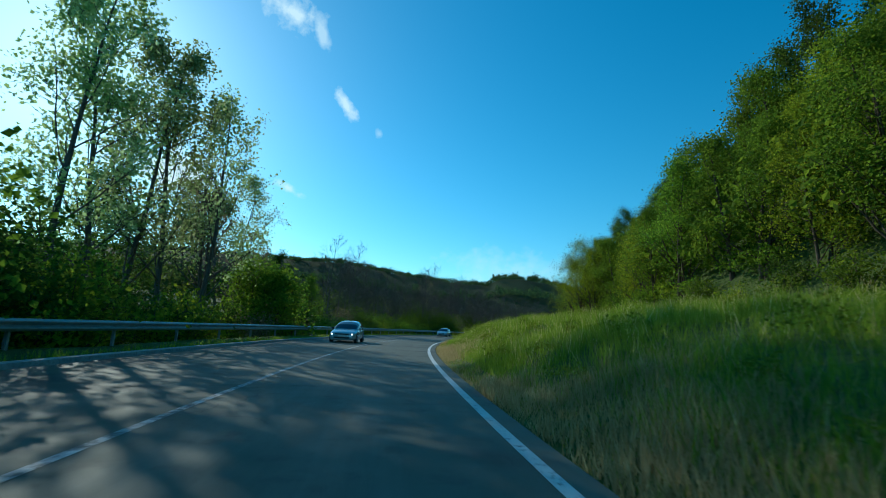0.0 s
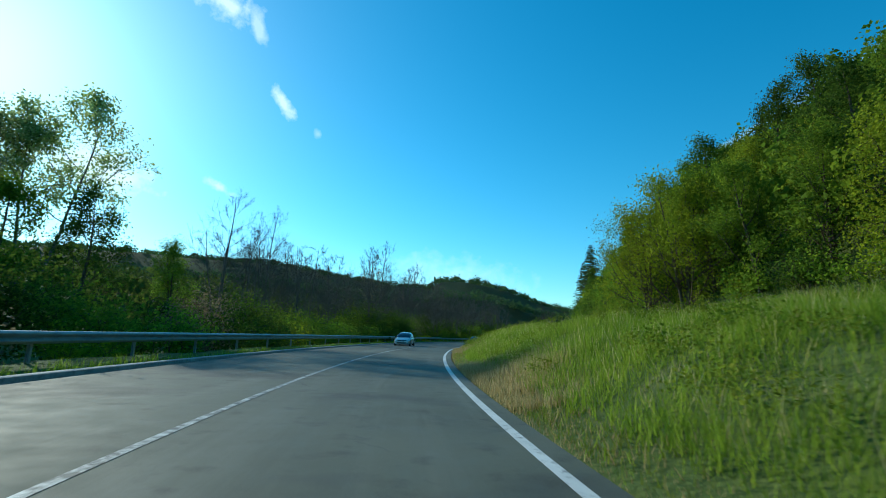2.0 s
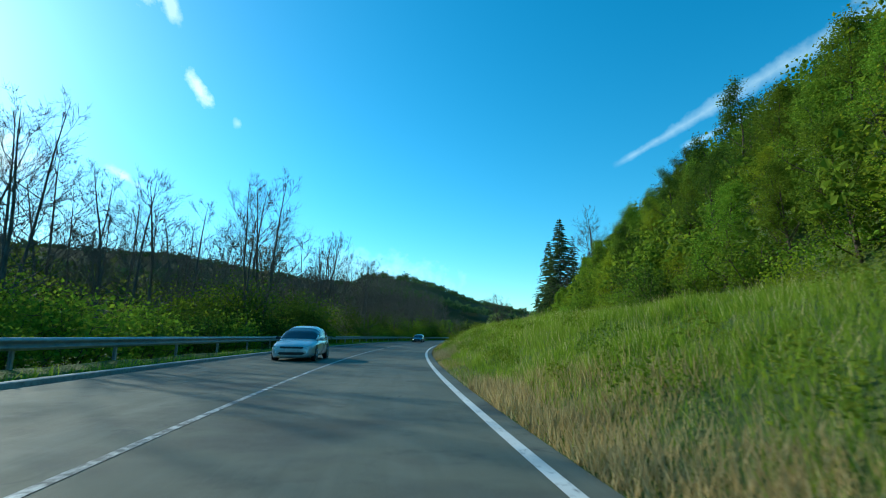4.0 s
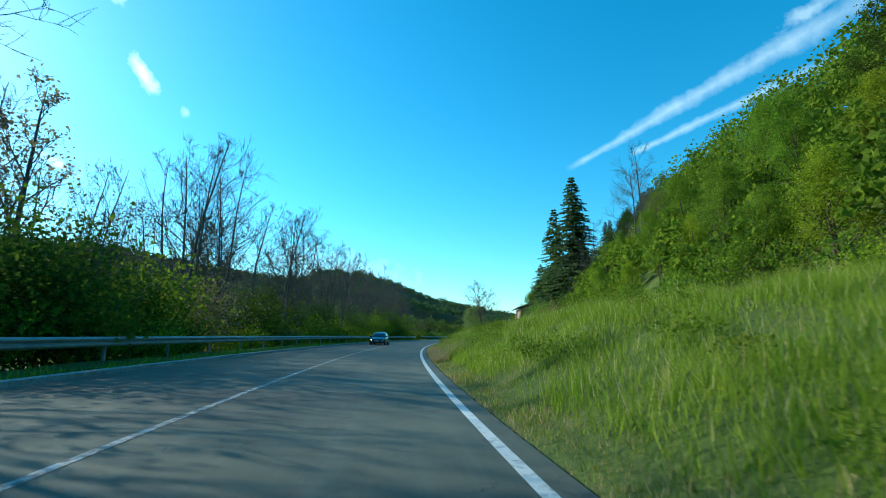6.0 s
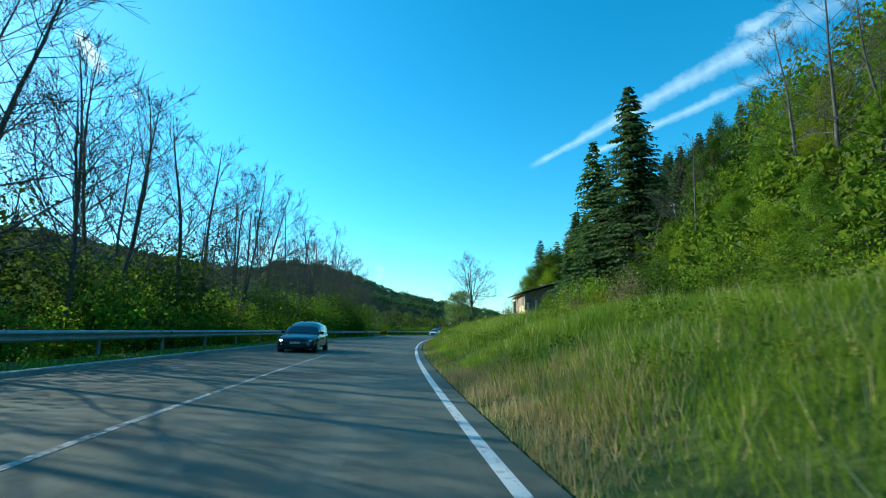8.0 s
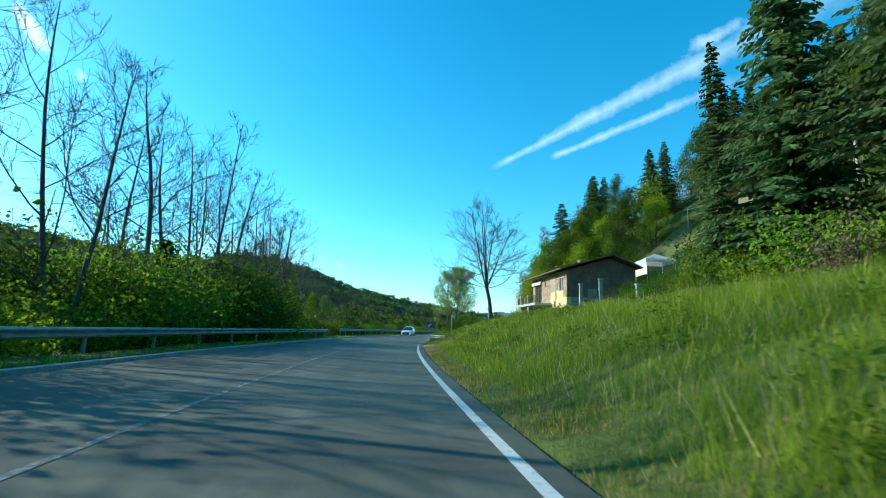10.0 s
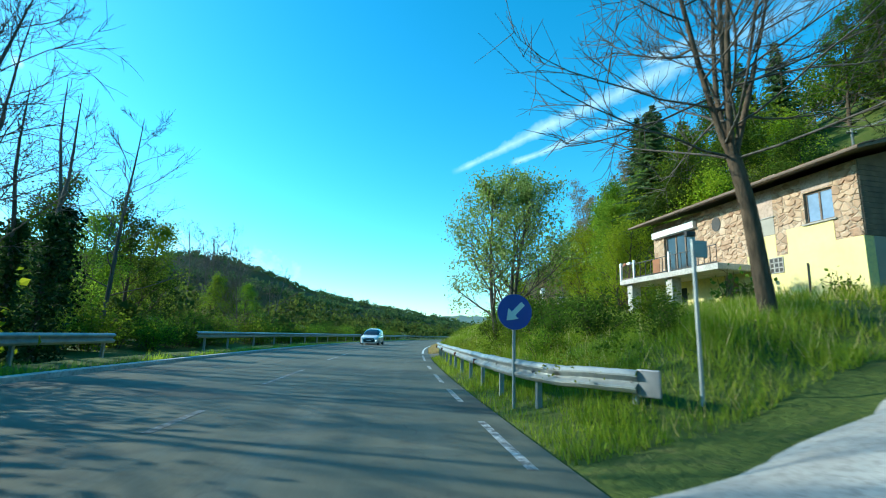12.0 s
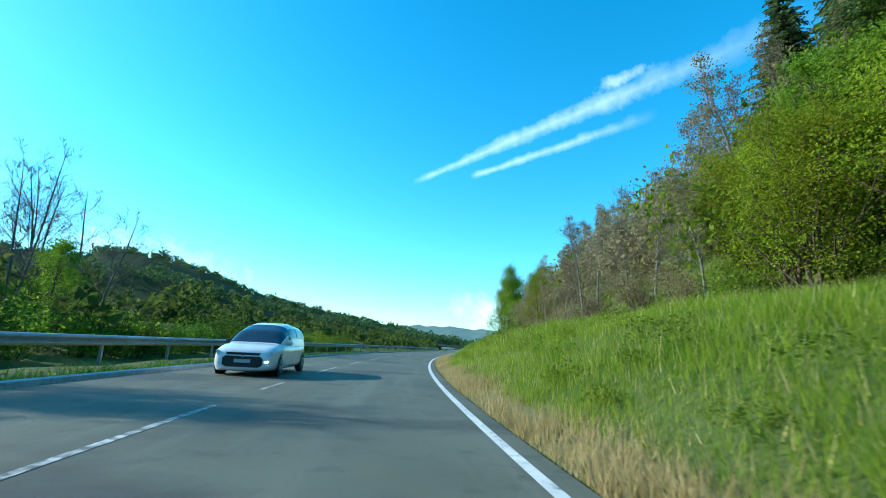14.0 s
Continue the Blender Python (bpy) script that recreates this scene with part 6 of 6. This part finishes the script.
def car(s, l, length, width, height, nose, paint, label, lit=(True, True), tall=False):
    """An oncoming car: its front looks back down the road. Local y runs from nose to tail."""
    x, y = at(s, l)
    root = thing("car", x, y, road_z(l), way(s), label, "car")
    hw = width / 2
    belt = height * (0.60 if not tall else 0.58)
    hood = height * (0.50 if not tall else 0.52)
    ws0, ws1 = nose, nose + (0.95 if not tall else 1.15)      # windscreen foot and head
    rw1, rw0 = length - (0.55 if not tall else 0.35), length - 0.10
    sec = []
    for q, w, zb, zt in ((0.0, 0.66, 0.26, hood * 0.64), (0.05, 0.84, 0.17, hood * 0.79), (0.18, 0.95, 0.14, hood * 0.91), (0.5, 1.0, 0.14, hood * 1.01), (ws0, 1.02, 0.15, belt * 0.985),
                        (length * 0.5, 1.02, 0.15, belt), (length - 0.6, 1.0, 0.17, belt * 1.03), (length - 0.16, 0.93, 0.24, belt * 1.02), (length - 0.02, 0.82, 0.32, belt * 0.95)):
        a = hw * w
        sec.append([(-a * 0.90, q, zb), (-a, q, zb + 0.14), (-a * 1.0, q, zt * 0.62 + 0.06), (-a * 0.97, q, zt - 0.09), (-a * 0.86, q, zt), (-a * 0.4, q, zt + 0.035), (a * 0.4, q, zt + 0.035),
                    (a * 0.86, q, zt), (a * 0.97, q, zt - 0.09), (a * 1.0, q, zt * 0.62 + 0.06), (a, q, zb + 0.14), (a * 0.90, q, zb), (0, q, zb - 0.01), (-a * 0.90, q, zb)])
    body = part("body", loft(sec), M[paint], root)
    for p in body.data.polygons:
        p.use_smooth = True
    mod = body.modifiers.new("round", "SUBSURF")
    mod.levels = mod.render_levels = 2

    # the cabin: a rounded arch whose height and width follow the roof line
    ys_ = [ws0 - 0.03, ws0 + (ws1 - ws0) * 0.5, ws1, ws1 + 0.35, (ws1 + rw1) / 2, rw1, rw0 + 0.02]
    zs_ = [belt - 0.04, belt + (height - belt) * 0.56, height - 0.10, height - 0.025, height, height - 0.06, belt - 0.02]
    bs_ = [0.84, 0.93, 0.955, 0.96, 0.96, 0.93, 0.84]

    def skin(q, v, out=0.0):
        """A place on the cabin: q along the car, v from -1 at one foot to 1 at the other."""
        top, wb = float(np.interp(q, ys_, zs_)), hw * float(np.interp(q, ys_, bs_))
        a = v * math.pi / 2
        f = max(0.0, math.cos(a)) ** 0.46
        z = belt - 0.06 + (top - belt + 0.06) * f
        x = math.copysign(abs(math.sin(a)) ** 0.52, v) * wb * (1 - 0.19 * max(0.0, z - belt) / (height - belt))
        return Vector((x, q, z)) + Vector((math.sin(a), -0.35 if q < ws1 else 0.25 if q > rw1 else 0, f * 0.7)) * out

    def patch(q0, q1, v0, v1, nq, nv, out, skew=0.0):
        """Part of the skin between two cuts across and two lengthwise; skew slants the lower edge forward."""
        bm = bmesh.new()
        rows = []
        for i in range(nq + 1):
            row = []
            for j in range(nv + 1):
                g = j / nv
                row.append(bm.verts.new(skin(q0 + (q1 - q0) * i / nq - skew * g * (1 - i / nq), v0 + (v1 - v0) * g, out)))
            rows.append(row)
        for i in range(nq):
            for j in range(nv):
                bm.faces.new((rows[i][j], rows[i][j + 1], rows[i + 1][j + 1], rows[i + 1][j]))
        bmesh.ops.recalc_face_normals(bm, faces=bm.faces)
        return bm

    cabin = part("cabin", patch(ws0 - 0.03, rw0 + 0.02, -1, 1, 26, 22, 0.0), M[paint], root)
    for p in cabin.data.polygons:
        p.use_smooth = True

    def glass(name, *args):
        g = part(name, patch(*args), M["car_glass"], cabin)
        for p in g.data.polygons:
            p.use_smooth = True
        return g
    glass("windscreen", ws0 + 0.05, ws1 - 0.02, -0.80, 0.80, 8, 14, 0.010)
    glass("rear_window", rw1 + 0.06, rw0 - 0.06, -0.66, 0.66, 5, 12, 0.010)
    for k, sx_ in ((0, -1), (1, 1)):
        m1, m2 = ws1 + (rw1 - ws1) * 0.40, rw1 - 0.40
        glass("side_window", ws1 + 0.12, m1 - 0.03, sx_ * 0.60, sx_ * 0.93, 6, 5, 0.012, 0.42)
        glass("side_window", m1 + 0.04, m2 - 0.03, sx_ * 0.60, sx_ * 0.93, 6, 5, 0.012)
        glass("quarter_window", m2 + 0.05, rw1 + 0.02, sx_ * 0.62, sx_ * 0.92, 5, 5, 0.012)
        bm = bmesh.new()
        box(sx_ * hw - 0.06 if sx_ > 0 else -hw - 0.15, hw + 0.15 if sx_ > 0 else -hw + 0.06, ws0 + 0.42, ws0 + 0.52, belt - 0.03, belt + 0.09, 0.03, bm)
        part("mirror", bm, M[paint if k else "trim"], root)
        head = prism([(sx_ * a * hw, hood * b) for a, b in ((0.60, 0.68), (0.80, 0.66), (0.86, 0.74), (0.86, 0.84), (0.78, 0.83), (0.66, 0.77))], 0.05, 0.30)
        part("headlamp", head, M["lamp"], root, "clear headlamp glass")
        if lit[k] and tall:
            part("running_light", box(0.60 * hw, 0.80 * hw, 0.02, 0.12, 0.40, 0.46, 0.015), M["lamp_lit"], root, "lit daytime running light")
        elif lit[k]:
            c0 = Vector((sx_ * 0.735 * hw, 0.045, hood * 0.735))
            part("lit_bulb", rod(c0, c0 + Vector((0, 0.1, 0)), 0.055, None, 12), M["lamp_lit"], root, "lit headlamp bulb")
        part("fog_lamp", rod((sx_ * 0.68 * hw, 0.02, 0.38), (sx_ * 0.68 * hw, 0.2, 0.38), 0.05, None, 10), M["lamp"], root)
        for q in (nose * 0.78, length - 0.82):
            wheel = thing("wheel", sx_ * (hw - 0.13), q, 0.31)
            wheel.parent = root
            bm = bmesh.new()
            bmesh.ops.create_cone(bm, cap_ends=True, segments=28, radius1=0.31, radius2=0.31, depth=0.21, matrix=Matrix.Rotation(math.pi / 2, 4, "Y"))
            bmesh.ops.bevel(bm, geom=[e for e in bm.edges if e.calc_face_angle(0) > 1], offset=0.035, segments=2, affect="EDGES")
            part("tyre", bm, M["tyre"], wheel)
            bm = bmesh.new()
            bmesh.ops.create_cone(bm, cap_ends=True, segments=24, radius1=0.21, radius2=0.19, depth=0.02, matrix=Matrix.Translation((sx_ * 0.112, 0, 0)) @ Matrix.Rotation(sx_ * math.pi / 2, 4, "Y"))
            for i in range(5):
                a = i * 2 * math.pi / 5
                rod((sx_ * 0.125, 0, 0), (sx_ * 0.125, 0.2 * math.cos(a), 0.2 * math.sin(a)), 0.022, 0.03, 6, bm)
            part("rim", bm, M["rim"], wheel)
            bm = bmesh.new()
            bmesh.ops.create_circle(bm, cap_ends=True, segments=28, radius=0.365, matrix=Matrix.Translation((sx_ * (hw + 0.004), q, 0.33)) @ Matrix.Rotation(math.pi / 2, 4, "Y"))
            bmesh.ops.solidify(bm, geom=bm.faces[:], thickness=0.006)
            part("wheel_arch", bm, M["trim"], root)
            wheel.location.x = sx_ * (hw - 0.097)
    part("grille", prism([(-0.50 * hw, hood * 0.70), (0.50 * hw, hood * 0.70), (0.54 * hw, hood * (0.78 if tall else 0.80)), (-0.54 * hw, hood * (0.78 if tall else 0.80))], 0.0, 0.12), M["trim"], root)
    lg = 0.66 if tall else 0.50
    part("lower_grille", prism([(-0.50 * hw, 0.27), (0.50 * hw, 0.27), (0.62 * hw, 0.33), (0.62 * hw, hood * lg - 0.06), (0.54 * hw, hood * lg), (-0.54 * hw, hood * lg), (-0.62 * hw, hood * lg - 0.06), (-0.62 * hw, 0.33)], -0.004, 0.14), M["trim"], root)
    part("number_plate", box(-0.24, 0.24, -0.022, -0.006, 0.40, 0.50), M["plate"], root, "blank pale plate")
    part("badge", rod((0, -0.005, hood * 0.66), (0, 0.05, hood * 0.66), 0.04, None, 12), M["rim"], root)
    return root


car(31.4, -4.7, 4.1, 1.76, 1.46, 0.98, "silver", "silver-blue hatchback with lit headlamps on the road", (True, True))
car(84.0, -4.7, 4.3, 1.78, 1.50, 1.0, "carpale", "pale grey family car on the road", (False, False))
car(150.5, -4.6, 4.3, 1.78, 1.48, 1.0, "cardark", "dark blue car with a lit headlamp on the road", (True, False))
car(245.5, -5.0, 4.8, 1.90, 1.72, 1.05, "carwhite", "white people carrier with a lit running light on the road", (False, True), True)


# ---- grass ----
def blades(name, s0, s1, l0, l1, per_m2, h0, h1, w, material, label, keep=None):
    r = np.random.default_rng(int(s0 * 7 + l0 * 31 + per_m2) % 100000)
    n = int((s1 - s0) * (l1 - l0) * per_m2)
    s, l = r.uniform(s0, s1, n), r.uniform(l0, l1, n)
    x, y = at(s, l)
    clump = 0.5 + 0.5 * np.sin(x * 1.7 + 2 * np.sin(y * 0.9)) * np.sin(y * 1.4 + 1.3 * np.sin(x * 0.7))
    ok = r.random(n) < 0.45 + 0.55 * clump
    for path, hw in ((DRIVE_A, 1.9), (DRIVE_B, 2.2)):
        d, _ = drive_at(path, s, l)
        ok &= d > hw + 0.9 * np.exp(-(l - 1.2) * 0.5)
    if keep is not None:
        ok &= keep(s, l, x, y, r)
    s, l, x, y, clump = s[ok], l[ok], x[ok], y[ok], clump[ok]
    n = len(s)
    z = rough_land(s, l)
    h = r.uniform(h0, h1, n) * (0.6 + 0.6 * clump)
    a = r.uniform(0, 6.28, n)
    lean = r.normal(0, 0.28, (n, 2)) * h[:, None]
    ww = w * r.uniform(0.7, 1.4, n)
    p = np.stack([x, y, z - 0.04], 1)
    d = np.stack([np.cos(a) * ww, np.sin(a) * ww, np.zeros(n)], 1)
    tip = p + np.stack([lean[:, 0], lean[:, 1], h], 1)
    v = np.stack([p - d, p + d, tip], 1).reshape(-1, 3)
    return tagged(new(name, fast(name, v, np.arange(n * 3).reshape(-1, 3), M[material])), label, "grass", kind="stuff")


DRY_SPOTS = ((6.0, 4.0), (24.5, 5.0), (46.0, 5.0), (71.0, 4.0), (94.0, 4.0), (124.0, 5.0), (136.0, 4.0), (190.5, 2.0))


def dry_keep(s, l, x, y, r):
    """Tall straw stands in patches along the road edge, and in one long strip past the second drive."""
    late = (l + r.normal(0, 0.22, len(s)) < 2.25 + 0.2 * np.sin(s * 0.7)) & (s > 228.5)
    patch = np.zeros(len(s))
    for c, w in DRY_SPOTS:
        patch = np.maximum(patch, np.exp(-((s - c) / w) ** 2))
    reach = 1.9 + 1.7 * patch + 0.25 * np.sin(s * 1.9)
    return late | ((l + r.normal(0, 0.28, len(s)) < reach) & (patch > 0.25) & (s < 192))


def bank_keep(s, l, x, y, r):
    edge = 2.3 + np.where(s > 228, 0.25, 0.0) + 0.5 * np.sin(s * 0.31) + 0.35 * np.sin(s * 0.83 + 1.0)
    return (l + r.normal(0, 0.55, len(s)) > edge) | ((s > 190) & (s < 226))


for s0, s1 in ((230, 300),):
    tagged(sheet("dry_verge", np.arange(s0, s1, 1.0), [1.44, 1.6, 1.9, 2.2, 2.5, 2.7], lambda s, l: np.where((l < 1.5), -0.10, rough_land(s, l) + 0.015 - 0.2 * np.clip((l - 2.0 - np.where(s > 228, 0.3, 0.0)) / 0.5, 0, 1)), M["straw_soil"]), "strip of dry straw and soil beside the asphalt", "verge")
def low_keep(s, l, x, y, r):
    return ((s < 191) | (s > 229)) & (l + r.normal(0, 0.45, len(s)) < 1.95 + np.where(s > 228, 0.3, 0.0) + 0.2 * np.sin(s * 0.31) + 0.15 * np.sin(s * 0.83 + 1.0))


blades("short_dry_grass", -4, 268, 1.46, 4.4, 420, 0.05, 0.19, 0.009, "straw", "short dry trampled grass beside the asphalt", low_keep)
blades("short_green_grass", -4, 268, 1.6, 4.4, 420, 0.06, 0.22, 0.008, "grass", "short green grass among the dry", low_keep)
blades("rail_grass", 199, 226, 1.5, 5.0, 420, 0.08, 0.28, 0.008, "grass", "rough grass under the short guardrail")
blades("verge_grass", -4, 262, 1.55, 2.6, 70, 0.08, 0.22, 0.008, "grass", "short green grass along the road edge")
blades("bank_grass", -4, 268, 2.2, 8.5, 430, 0.16, 0.46, 0.0085, "grass", "long green meadow grass on the bank", bank_keep)
blades("meadow_grass", -4, 300, 8.0, 22, 60, 0.22, 0.50, 0.018, "grass", "tall meadow grass running up to the wood")
blades("dry_grass", -4, 300, 1.5, 4.6, 620, 0.12, 0.40, 0.011, "straw", "straw-coloured dry grass by the road", dry_keep)
blades("seed_grass", -4, 262, 2.6, 12, 22, 0.30, 0.60, 0.007, "straw", "pale seeding grass among the green")
blades("verge_grass", -4, 300, -9.9, -7.8, 240, 0.12, 0.36, 0.013, "grass", "rough green grass under the guardrail")
blades("field_grass", 150, 300, -14, -9.8, 110, 0.25, 0.6, 0.016, "grass", "long grass behind the guardrail")
blades("cutting_grass", 199, 240, 33.5, 42, 60, 0.25, 0.6, 0.03, "straw", "dry grass on the cutting")
blades("cutting_grass", 199, 240, 33.5, 42, 70, 0.25, 0.6, 0.03, "grass", "green grass on the cutting")

# broad-leaved weeds that stand in clumps in the bank's grass
weeds, pale_weeds = [], []
for i in range(420):
    q_ = rng.uniform(-2, 262)
    l_ = 2.7 + rng.random() ** 1.6 * 9.0
    if 190 < q_ < 228 and l_ > 4:
        continue
    if min(float(drive_at(DRIVE_A, q_, l_)[0]), float(drive_at(DRIVE_B, q_, l_)[0])) < 3.2:
        continue
    x, y = at(q_, l_)
    (weeds if rng.random() < 0.6 else pale_weeds).append((float(x), float(y), float(rough_land(q_, l_)) - 0.1, rng.uniform(0.45, 1.0), rng.uniform(0.3, 0.8)))
far_crowns("bank_weeds", weeds, "grass", 200, 0.05, "clumps of broad-leaved weeds in the bank grass")
far_crowns("bank_weeds", pale_weeds, "leaf", 200, 0.055, "pale green clumps of weeds in the bank grass")
